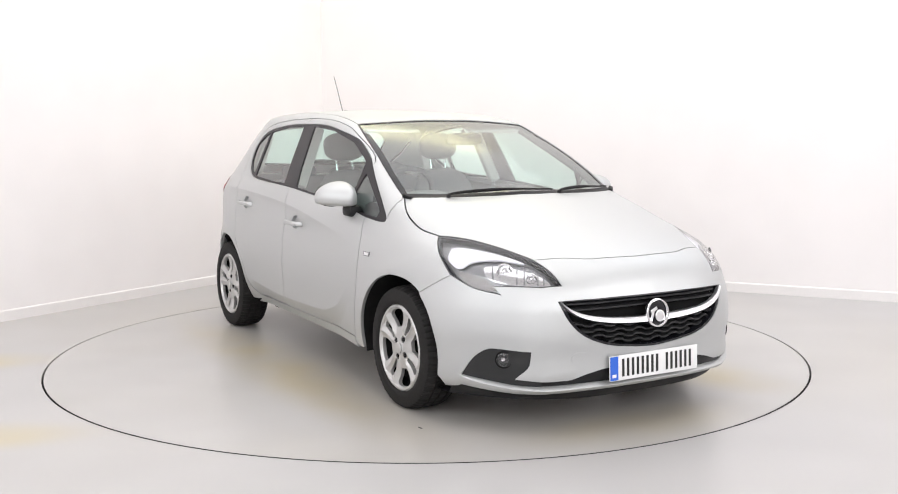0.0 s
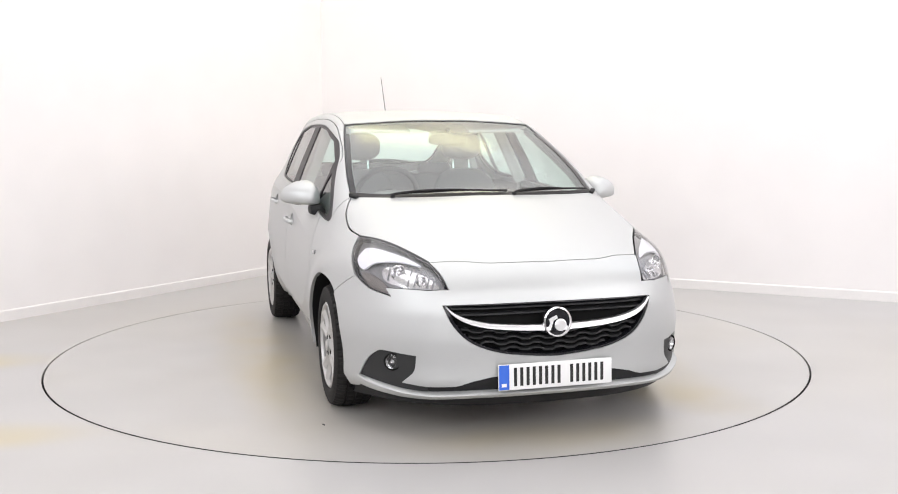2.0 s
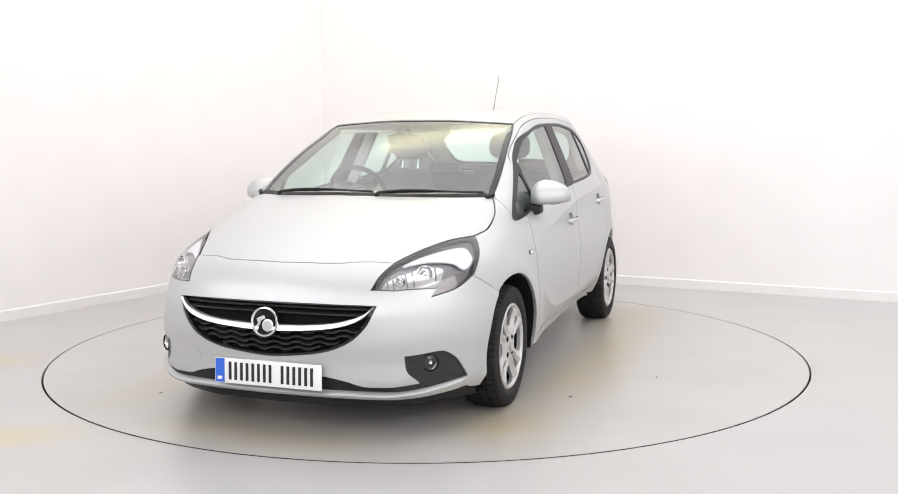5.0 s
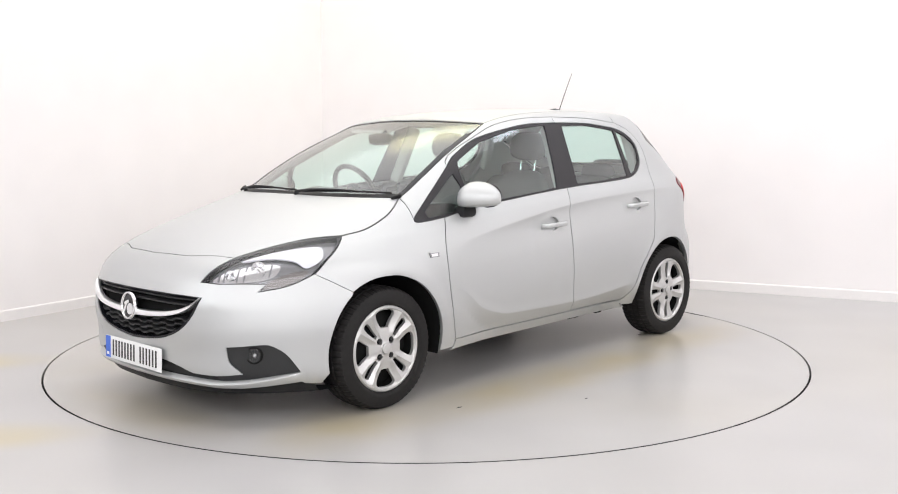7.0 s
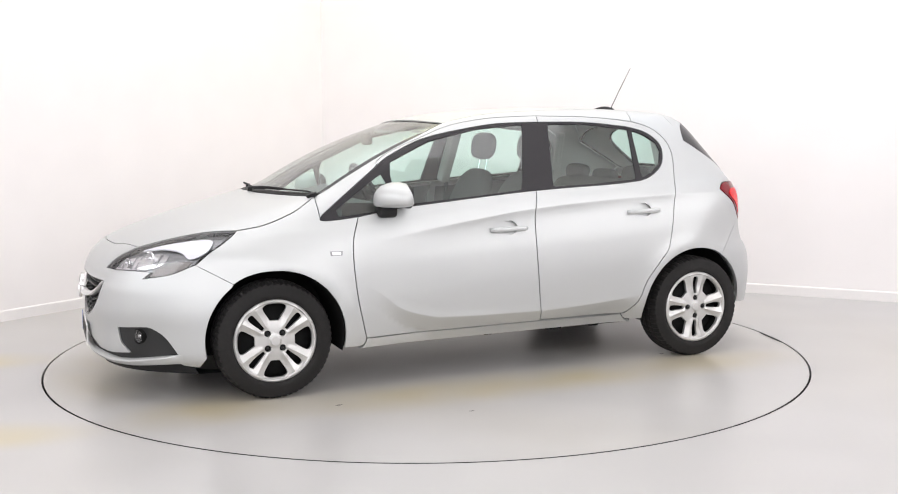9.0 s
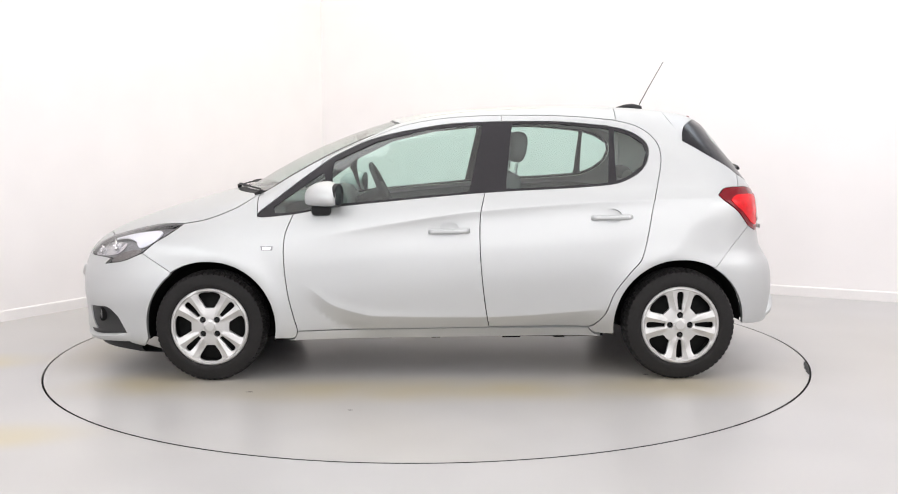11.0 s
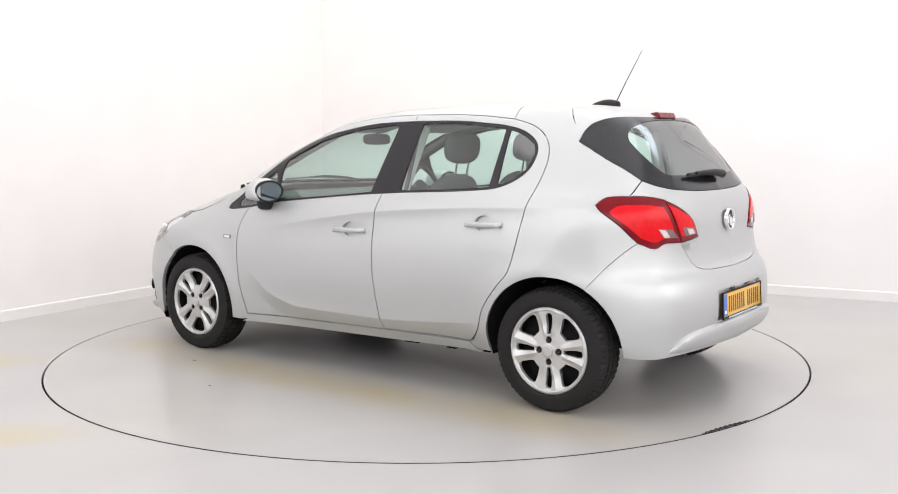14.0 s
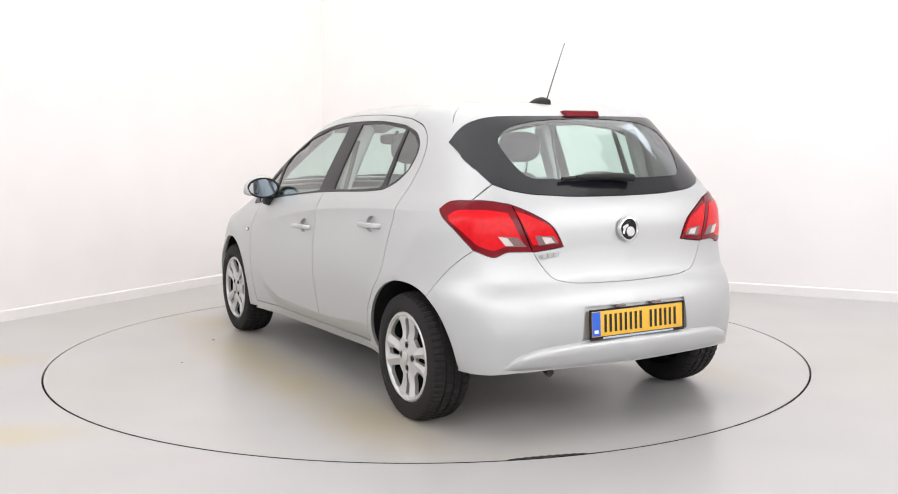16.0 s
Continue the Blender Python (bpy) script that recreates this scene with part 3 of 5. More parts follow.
glass_foot = tri([(-1.60, 0.59, 1.09), (-1.645, 0.53, 1.06), (-1.70, 0.42, 1.045), (-1.735, 0.22, 1.035), (-1.745, 0.0, 1.03)])
gate_hip = tri([(-1.60, 0.59, 1.09), (-1.597, 0.64, 1.06), (-1.585, 0.685, 1.022)])
tl_top_a = tri([(-1.46, 0.775, 0.985), (-1.50, 0.74, 1.02), (-1.585, 0.685, 1.022)])
tl_top_b = tri([(-1.585, 0.685, 1.022), (-1.69, 0.55, 1.005)])
tl_top_c = tri([(-1.69, 0.55, 1.005), (-1.735, 0.465, 0.965), (-1.765, 0.38, 0.905), (-1.78, 0.335, 0.822)])
tl_foot_c = tri([(-1.78, 0.335, 0.822), (-1.75, 0.48, 0.803)])
tl_foot_b = tri([(-1.75, 0.48, 0.803), (-1.715, 0.58, 0.805), (-1.69, 0.635, 0.782), (-1.64, 0.705, 0.812)])
tl_back = tri([(-1.64, 0.705, 0.812), (-1.58, 0.76, 0.89), (-1.49, 0.785, 0.96), (-1.46, 0.775, 0.985)])
tl_split = tri([(-1.69, 0.55, 1.005), (-1.72, 0.515, 0.90), (-1.75, 0.48, 0.803)])
gate_foot = tri([(-1.75, 0.48, 0.803), (-1.775, 0.43, 0.72), (-1.79, 0.385, 0.68), (-1.81, 0.27, 0.657), (-1.825, 0.0, 0.648)])
quarter_gap = curve("L", [(-1.64, 0.812), (-1.54, 0.715), (-1.437, 0.594)])
quarter_gap[0] = tl_back[0]
quarter_gap[-1] = arch_rear_a[-1]
arch_rear_b[0] = arch_rear_a[-1]


# creases of the flank: the shoulder line and the edge of the hollow along the sill
side_lines = []
for dz in (0.005, -0.002, -0.012, -0.03):
    xs = np.arange(-1.55, 0.75, 0.018)
    side_lines.append(laid("L", np.stack([xs, CREASE(xs) + dz], 1)))
for dz in (0.045, 0.022, 0.004, -0.004, -0.02):
    xs = np.arange(-0.90, 0.82, 0.018)
    side_lines.append(laid("L", np.stack([xs, SCALLOP(xs) + dz], 1)))

# bonnet, roof and screens
mesh_of("bonnet", [sheet("T", loop(hood_front, lamp_top, hood_side, hood_back, over(hood_side), over(lamp_top)), step=0.045, gap=0.0042)], PAINT, car)
mesh_of("roof_panel", [sheet("T", loop(roof_front, roof_side, gate_front, over(roof_side)), step=0.06)], PAINT, car)


def inset(q, centre, by):
    """A loop drawn in towards a place by some metres."""
    d = np.array(centre) - q
    by = np.where(q[:, :1] < 0.36, 0.4 * by, by)
    return q + d * (by / np.maximum(np.linalg.norm(d, axis=1, keepdims=True), 1e-6))


screen_loop = loop(screen_side, roof_front, over(screen_side), hood_back)
mesh_of("windscreen_surround", [sheet("T", screen_loop, [inset(screen_loop, (0.7, 0, 1.25), 0.036)], out=-0.004, fold=0.006)], GLOSS, car, label="black printed windscreen edge and seal")
screen = mesh_of("windscreen", [sheet("T", inset(screen_loop, (0.7, 0, 1.25), 0.032), step=0.06, gap=0, out=-0.006, fold=0)], SCREEN, car, label="clear tinted windscreen")
screen.visible_shadow = False
scuttle = loop(hood_back, curve("T", [(0.965, 0.655), (1.075, 0.47), (1.155, 0.25), (1.185, 0.0), (1.155, -0.25), (1.075, -0.47), (0.965, -0.655)]))
mesh_of("scuttle_panel", [sheet("T", scuttle, gap=0.004, out=-0.001, fold=0.01)], BLACK, car, label="black plastic scuttle below the windscreen")

# flanks
nose_cut = int(np.argmax(dlo_nose[:, 0]))
pillar_foot = tri([tuple(screen_side[0]), tuple((screen_side[0] + dlo_nose[nose_cut]) / 2), tuple(dlo_nose[nose_cut])])
corner_a = np.array([door_top_f[0], dlo_top_f[-1]])
roof_back = tri([tuple(roof_side[-1]), tuple(gate_side[0])])
rail_loop = loop(screen_side, pillar_foot, dlo_nose[:nose_cut + 1], corner_a, door_top_f, door_top_r,
                 tri([tuple(door_top_r[-1]), (-0.93, 0.537, 1.43)]), roof_side[roof_side[:, 0] > -0.93])
quarter_loop = loop(tri([(-0.93, 0.537, 1.43), tuple(door_rear[0])]), door_rear, curve("L", [(-0.77, 0.278), (-0.80, 0.245), (-0.895, 0.238)]), arch_rear_a, quarter_gap, tl_back, tl_top_a, gate_hip, glass_side, gate_side,
                    roof_side[roof_side[:, 0] < -0.93])
both("roof_rail", [sheet("S", rail_loop, step=0.05, gap=0.002)], PAINT, car, "silver pillar and roof edge")
both("quarter_panel", [sheet("S", quarter_loop, step=0.03, gap=0.002, lines=side_lines)], PAINT, car, "silver rear quarter panel")
both("front_wing", [sheet("S", loop(hood_side, pillar_foot, dlo_nose[nose_cut:], door_front, curve("L", [(0.785, 0.272), (0.80, 0.235), (0.905, 0.232)]), arch_front_b[::-1], bumper_gap, lamp_back), step=0.03)], PAINT, car, "silver front wing")
frame_end = np.array([door_top_f[-1], dlo_top_f[0]])
doors = []
cups = [laid("L", spline([(x + 0.052 * math.cos(a), z + 0.036 * math.sin(a)) for a in np.linspace(0, 2 * math.pi, 16, endpoint=False)], 0.01, True)) for x, z in ((-0.025, 0.81), (-0.885, 0.879))]
for side in (False, True):
    fd = mesh_of("front_door", [sheet("L", loop(dlo_bottom_f, door_front, sill_top_f, door_mid_low), [cups[0]], step=0.02, lines=side_lines), sheet("S", loop(door_top_f, frame_end, dlo_top_f, corner_a), step=0.04)], PAINT, car, side, "silver front door")
    rd = mesh_of("rear_door", [sheet("S", loop(dlo_bottom_r, dlo_top_r, frame_end, door_top_r, door_rear, sill_top_r, door_mid_low), [cups[1]], step=0.02, lines=side_lines)], PAINT, car, side, "silver rear door")
    doors.append((fd, rd))
    s = -1 if side else 1
    mesh_of("sill", [sheet("L", loop(sill_top_f, curve("L", [(0.785, 0.272), (0.80, 0.235), (0.83, 0.222)]), curve("L", [(0.83, 0.222), (-0.84, 0.228)], 0.1), curve("L", [(-0.84, 0.228), (-0.80, 0.245), (-0.77, 0.278)]), sill_top_r), step=0.05, out=0.004)], PAINT, car, side, "silver sill below the doors")
    # side glazing: black frame with four panes
    outline = loop(dlo_bottom_f, dlo_bottom_r, dlo_top_r, dlo_top_f, dlo_nose)
    panes = {
        "mirror_quarter_pane": [(0.655, 1.10), (0.60, 0.945), (0.65, 0.932), (0.90, 0.905), (0.905, 0.925)],
        "front_door_pane": [(0.575, 0.955), (0.595, 1.10), (0.585, 1.165), (0.36, 1.27), (0.07, 1.333), (-0.20, 1.358), (-0.125, 1.018), (0.2, 0.988)],
        "rear_door_pane": [(-0.335, 1.032), (-0.375, 1.36), (-0.61, 1.360), (-0.885, 1.332), (-0.865, 1.062), (-0.6, 1.044)],
        "rear_quarter_pane": [(-0.925, 1.072), (-0.925, 1.325), (-1.0, 1.297), (-1.065, 1.255), (-1.078, 1.215), (-1.055, 1.15), (-0.99, 1.10)],
    }
    cut = [laid("L", shrink(spline([(*p, 1) for p in q], 0.03, True), -0.008)) for q in panes.values()]
    mesh_of("side_window_frame", [sheet("S", outline, cut, step=0.04, gap=0.001, out=-0.003, fold=0.012)], PILLAR, car, side, "black window frame and centre pillar")
    for (name, _), q in zip(panes.items(), cut):
        g = mesh_of(name, [sheet("S", q, step=0.08, gap=-0.004, out=-0.007, fold=0)], GLASS, car, side, "green-tinted window pane")
        g.visible_shadow = False

# tailgate and rear screen
glass_loop = loop(glass_top, glass_side, glass_foot, over(glass_foot), over(glass_side), over(glass_top))
clear_loop = laid("R", spline([(0.0, 0.075), (0.30, 0.068), (0.445, 0.04), (0.49, -0.02), (0.455, -0.19), (0.40, -0.245), (0.0, -0.27), (-0.40, -0.245), (-0.455, -0.19), (-0.49, -0.02), (-0.445, 0.04), (-0.30, 0.068)], 0.03, True))
gate = mesh_of("tailgate", [
    sheet("T", loop(gate_front, gate_side, glass_top, over(glass_top), over(gate_side)), step=0.045, gap=0.0015),
    sheet("B", loop(glass_foot, gate_hip, tl_top_b, tl_top_c, tl_foot_c, gate_foot, over(gate_foot), over(tl_foot_c), over(tl_top_c), over(tl_top_b), over(gate_hip), over(glass_foot)), step=0.045)], PAINT, car, label="silver tailgate with a roof spoiler")
mesh_of("rear_screen", [sheet("R", glass_loop, [clear_loop], step=0.045, gap=0.001, out=0.001, fold=0.008)], GLOSS, gate, label="black edge of the rear screen")
g = mesh_of("rear_pane", [sheet("R", clear_loop, step=0.06, gap=-0.002, out=-0.001, fold=0)], GLASS, gate, label="tinted rear window pane")
g.visible_shadow = False

# front bumper in a middle and two corners, with its lip
seam = tri([(1.97, 0.53, 0.648), (2.0, 0.53, 0.45), (1.985, 0.53, 0.248)])
strip_top = tri([(1.985, 0.53, 0.248), (2.04, 0.44, 0.248), (2.07, 0.35, 0.272), (2.09, 0.25, 0.290), (2.10, 0.0, 0.294)])
grille_hole = loop(tri([(2.03, 0.482, 0.595), (2.08, 0.28, 0.600), (2.10, 0.0, 0.603), (2.08, -0.28, 0.600), (2.03, -0.482, 0.595)]),
                   tri([(2.03, -0.482, 0.595), (2.06, -0.445, 0.51), (2.08, -0.36, 0.432), (2.10, -0.2, 0.382), (2.11, 0, 0.365), (2.10, 0.2, 0.382), (2.08, 0.36, 0.432), (2.06, 0.445, 0.51), (2.03, 0.482, 0.595)]))
fog_edge = np.concatenate([tri([(1.985, 0.53, 0.248), (1.915, 0.62, 0.255)]), tri([(1.915, 0.62, 0.255), (1.955, 0.575, 0.315), (1.965, 0.572, 0.378)]), tri([(1.965, 0.572, 0.378), (1.83, 0.675, 0.388), (1.77, 0.71, 0.355), (1.72, 0.735, 0.285), (1.70, 0.74, 0.255)])])
corner_foot = tri([(1.70, 0.74, 0.255), (1.69, 0.745, 0.205), (1.61, 0.775, 0.195)])
heel_b = arch_front_a
corner = sheet("FL", loop(seam, lamp_foot2, lamp_heel, bumper_gap, heel_b, corner_foot, fog_edge), step=0.035, gap=0.0, fold=0.02)
middle = sheet("F", loop(hood_front, lamp_nose, lamp_foot1, seam, strip_top, over(strip_top), over(seam), over(lamp_foot1), over(lamp_nose)), [grille_hole], step=0.04, gap=0.0, fold=0.02)
flipped = ([p * np.array([1, -1, 1]) for p in corner[0]], [f[::-1] for f in corner[1]], [q * np.array([1, -1, 1]) for q in corner[2]])
bumper = mesh_of("front_bumper", [middle, corner, flipped], PAINT, car, label="silver front bumper")
lip_top = tri([(2.095, 0.0, 0.224), (2.07, 0.30, 0.223), (2.0, 0.48, 0.222), (1.90, 0.62, 0.229), (1.78, 0.72, 0.244), (1.69, 0.77, 0.254)])
lip_low = tri([(2.085, 0.0, 0.199), (2.06, 0.30, 0.199), (1.99, 0.48, 0.199), (1.89, 0.62, 0.202), (1.78, 0.72, 0.206), (1.69, 0.77, 0.208)])


def resampled(q, n):
    d = np.concatenate([[0], np.cumsum(np.linalg.norm(np.diff(q, axis=0), axis=1))])
    t = np.linspace(0, d[-1], n)
    return np.stack([np.interp(t, d, q[:, i]) for i in range(3)], 1)


def moulding(name, top, foot, section, mat, parent, label, n=60):
    """A strip across the car between two half curves from the middle outward; section: (part of the way down, distance proud)."""
    a, b = resampled(top, n), resampled(foot, n)
    a, b = np.concatenate([over(a)[::-1], a[1:]]), np.concatenate([over(b)[::-1], b[1:]])
    ends = np.minimum(np.arange(len(a)), np.arange(len(a))[::-1]) / (n * 0.10)
    bm = bmesh.new()
    rows = []
    for t, o in section:
        q = a + (b - a) * t
        for _ in range(5):
            q = q - skin_normal(q) * (skin(*q.T) * 0.9)[:, None]
        q = q + skin_normal(q) * (o * (ease(ends) if o > 0 else np.ones(len(q))))[:, None]
        rows.append([bm.verts.new(tuple(p)) for p in q])
    for u, v in zip(rows, rows[1:]):
        for i in range(len(u) - 1):
            bm.faces.new((u[i], u[i + 1], v[i + 1], v[i]))
    bmesh.ops.recalc_face_normals(bm, faces=bm.faces)
    return smooth(part(name, bm, mat, parent, label), 40)


moulding("bumper_lip", lip_top, lip_low, ((-0.02, -0.012), (0.0, 0.010), (0.12, 0.017), (0.5, 0.018), (0.88, 0.013), (1.0, 0.006), (1.02, -0.015)), PAINT, bumper, "thin silver lip along the bumper")
seam_end = tri([(1.985, 0.53, 0.248), (1.98, 0.53, 0.222)])
band = [sheet("F", loop(strip_top, seam_end, tri([(1.98, 0.53, 0.222), (2.05, 0.35, 0.222), (2.09, 0.0, 0.222), (2.05, -0.35, 0.222), (1.98, -0.53, 0.222)]), over(seam_end), over(strip_top)), step=0.05, gap=0, out=-0.012, fold=0.0)]
mesh_of("lower_grille", band, BLACK, bumper, label="black lower grille")
fog_low = tri([(1.98, 0.53, 0.222), (1.90, 0.61, 0.225), (1.78, 0.70, 0.235), (1.70, 0.74, 0.255)])
both("fog_lamp_surround", [sheet("FL", loop(fog_edge, seam_end, fog_low), step=0.04, gap=0, out=-0.008, fold=0)], GREYPL, bumper, "dark grey fog lamp surround")


# ---- rear bumper, lamps, grille ----
bump_foot_b = tri([(-1.865, 0.0, 0.30), (-1.86, 0.35, 0.30), (-1.80, 0.58, 0.295), (-1.77, 0.64, 0.29)])
bump_foot_c = tri([(-1.77, 0.64, 0.29), (-1.70, 0.72, 0.285), (-1.60, 0.775, 0.29)])
rear_seam = tri([(-1.69, 0.635, 0.782), (-1.78, 0.64, 0.55), (-1.77, 0.64, 0.29)])
i_seam = int(np.argmin(np.linalg.norm(tl_foot_b - rear_seam[0], axis=1)))
rear_seam[0] = tl_foot_b[i_seam]
plate_bay = laid("B", spline([(0.285, 0.565, 1), (0.30, 0.42, 1), (-0.30, 0.42, 1), (-0.285, 0.565, 1)], 0.03, True))
rear_mid = sheet("B", loop(gate_foot, tl_foot_b[:i_seam + 1], rear_seam, bump_foot_b, over(bump_foot_b), over(rear_seam), over(tl_foot_b[:i_seam + 1]), over(gate_foot)), [plate_bay], step=0.04, gap=0.0)
rear_cor = sheet("BL", loop(tl_foot_b[i_seam:], quarter_gap, arch_rear_b, bump_foot_c, rear_seam), step=0.035, gap=0.0)


def flipped_sheet(s):
    return [p * np.array([1, -1, 1]) for p in s[0]], [f[::-1] for f in s[1]], [q * np.array([1, -1, 1]) for q in s[2]]


rear_bumper = mesh_of("rear_bumper", [rear_mid, rear_cor, flipped_sheet(rear_cor)], PAINT, car, label="silver rear bumper")
mesh_of("plate_recess", [sheet("B", plate_bay, step=0.06, gap=-0.002, out=-0.018, fold=0)], PAINT, rear_bumper, label="shallow recess for the number plate")
val_top = tri([(-1.895, 0.0, 0.415), (-1.89, 0.25, 0.412), (-1.855, 0.49, 0.398), (-1.825, 0.59, 0.368), (-1.79, 0.65, 0.312)])
val_foot = tri([(-1.865, 0.0, 0.302), (-1.86, 0.35, 0.302), (-1.83, 0.53, 0.300), (-1.79, 0.655, 0.304)])
moulding("bumper_skirt", val_top, val_foot, ((-0.06, -0.01), (0.0, 0.002), (0.05, 0.012), (0.14, 0.019), (0.40, 0.021), (0.70, 0.016), (0.90, 0.008), (1.0, -0.003), (1.03, -0.03)), PAINT, rear_bumper, "raised silver lower edge of the bumper")

# tail lamps: outer half on the body, inner half on the tailgate
outer = loop(tl_top_a, tl_top_b, tl_split, tl_foot_b, tl_back)
inner = loop(tl_top_c, tl_foot_c, tl_split)
c_out, c_in = outer.mean(0), inner.mean(0)


def within(q, c, k):
    return c + (q - c) * k


for side in (False, True):
    lamp = mesh_of("tail_lamp", [sheet("BL", outer, step=0.03, gap=0.0025, out=0.004, fold=0.03)], REDDARK, car, side, "dark red tail lamp cluster")
    mesh_of("brake_lens", [sheet("BL", within(outer, c_out + np.array([-0.03, -0.025, -0.025]), np.array([0.80, 0.80, 0.70])), step=0.03, gap=0, out=0.0065, fold=0.004)], REDLENS, lamp, side, "bright red brake lens")
    mesh_of("reversing_lens", [sheet("BL", laid("BL", [((0.9 * x + y) / math.hypot(0.9, 1), z) for x, y, z in ((-1.675, 0.60, 0.875), (-1.715, 0.53, 0.868), (-1.735, 0.50, 0.828), (-1.695, 0.58, 0.832))]), step=0.03, gap=0, out=0.009, fold=0.004)], SMOKE, lamp, side, "smoky clear lens")
    mesh_of("lamp_cell", [sheet("BL", laid("BL", [((0.9 * x + y) / math.hypot(0.9, 1), z) for x, y, z in ((-1.674, 0.602, 0.874), (-1.693, 0.568, 0.868), (-1.712, 0.550, 0.834), (-1.695, 0.578, 0.834))]), step=0.03, gap=0, out=0.0115, fold=0.003)], CLEARCELL, lamp, side, "pale clear cell")
    lamp2 = mesh_of("tailgate_lamp", [sheet("BL", inner, step=0.03, gap=0.0025, out=0.004, fold=0.03)], REDDARK, car, side, "dark red lamp on the tailgate")
    mesh_of("fog_lens", [sheet("BL", within(inner, c_in + np.array([0.005, 0.012, 0.015]), np.array([0.84, 0.84, 0.72])), step=0.03, gap=0, out=0.0065, fold=0.004)], REDLENS, lamp2, side, "bright red fog lens")
    mesh_of("reversing_lens", [sheet("BL", laid("BL", [((0.9 * x + y) / math.hypot(0.9, 1), z) for x, y, z in ((-1.75, 0.47, 0.875), (-1.768, 0.385, 0.868), (-1.775, 0.365, 0.838), (-1.757, 0.455, 0.832))]), step=0.03, gap=0, out=0.009, fold=0.004)], SMOKE, lamp2, side, "smoky clear lens")
    mesh_of("lamp_cell", [sheet("BL", laid("BL", [((0.9 * x + y) / math.hypot(0.9, 1), z) for x, y, z in ((-1.756, 0.440, 0.868), (-1.765, 0.400, 0.864), (-1.772, 0.385, 0.842), (-1.762, 0.425, 0.838))]), step=0.03, gap=0, out=0.0115, fold=0.003)], CLEARCELL, lamp2, side, "pale clear cell")

# head lamps: bowl, reflectors and a clear lens
head = loop(lamp_top, lamp_nose, lamp_foot1, lamp_foot2, lamp_heel, lamp_back)


def head_zone(points, out):
    return [sheet("FL", laid("FL", spline([((-0.8 * x + y) / math.hypot(0.8, 1), z) for x, y, z in points], 0.02, True)), step=0.025, gap=0, out=out, fold=0.008)]


for side in (False, True):
    bowl = mesh_of("headlight", [sheet("FL", head, step=0.03, gap=0.003, out=-0.030, fold=0)], BOWL, car, side, "headlight with clear lens and dark housing")
    mesh_of("bezel", [sheet("FL", head, [within(head, head.mean(0) + np.array([0, 0, 0.004]), 0.935)], step=0.03, gap=0.002, out=-0.004, fold=0.028)], GLOSS, bowl, side, "black lamp edge")
    mesh_of("daytime_lamp", head_zone([(1.85, 0.53, 0.752), (1.73, 0.58, 0.783), (1.58, 0.655, 0.805), (1.515, 0.70, 0.80), (1.55, 0.745, 0.752), (1.635, 0.738, 0.715), (1.665, 0.69, 0.750), (1.75, 0.61, 0.765)], -0.014), WHITE_LED, bowl, side, "white daytime running lamp strip")
    mesh_of("reflector", head_zone([(1.985, 0.485, 0.668), (1.945, 0.50, 0.70), (1.86, 0.54, 0.728), (1.77, 0.60, 0.745), (1.72, 0.66, 0.735), (1.76, 0.675, 0.69), (1.83, 0.645, 0.668), (1.92, 0.575, 0.663)], -0.022), REFLECT, bowl, side, "bright faceted reflector")
    mesh_of("indicator", head_zone([(1.80, 0.685, 0.665), (1.70, 0.72, 0.70), (1.635, 0.752, 0.70), (1.70, 0.735, 0.65), (1.83, 0.67, 0.63)], -0.018), AMBER, bowl, side, "pale amber indicator")
    for u, z0, z1 in ((-0.832, 0.668, 0.700), (-0.806, 0.667, 0.712), (-0.745, 0.667, 0.732), (-0.712, 0.667, 0.738), (-0.600, 0.682, 0.742)):
        mesh_of("reflector_rib", [sheet("FL", laid("FL", [(u - 0.003, z0), (u + 0.003, z0), (u + 0.005, z1), (u - 0.001, z1)]), step=0.03, gap=0, out=-0.017, fold=0.005)], BOWL, bowl, side, "dark rib in the reflector")
    s = -1 if side else 1
    for x, y, z, r in ((1.80, 0.607, 0.704, 0.036), (1.905, 0.535, 0.687, 0.024)):
        bm = bmesh.new()
        q = tri([(x, y, z), (x - 0.002, y, z)])[0]
        q = q - skin_normal(q[None])[0] * 0.030
        m = Matrix.Translation((q[0], s * q[1], q[2])) @ Vector((1, s * 0.55, 0.15)).to_track_quat("Z", "Y").to_matrix().to_4x4()
        lathe(bm, [(r, 0.022), (r * 0.9, 0.024), (r * 0.8, 0.012), (r * 0.4, -0.004), (0.0, -0.006)], 24, m)
        lathe(bm, [(r * 0.28, 0.0), (r * 0.28, 0.018), (r * 0.15, 0.024), (0, 0.025)], 16, m)
        smooth(part("lamp_barrel", bm, CHROME, bowl, "chromed lamp barrel"))
    g = mesh_of("lens", [sheet("FL", head, step=0.03, gap=0.003, out=0.0, fold=0)], LENS, bowl, side, "clear headlight lens")
    g.visible_shadow = False

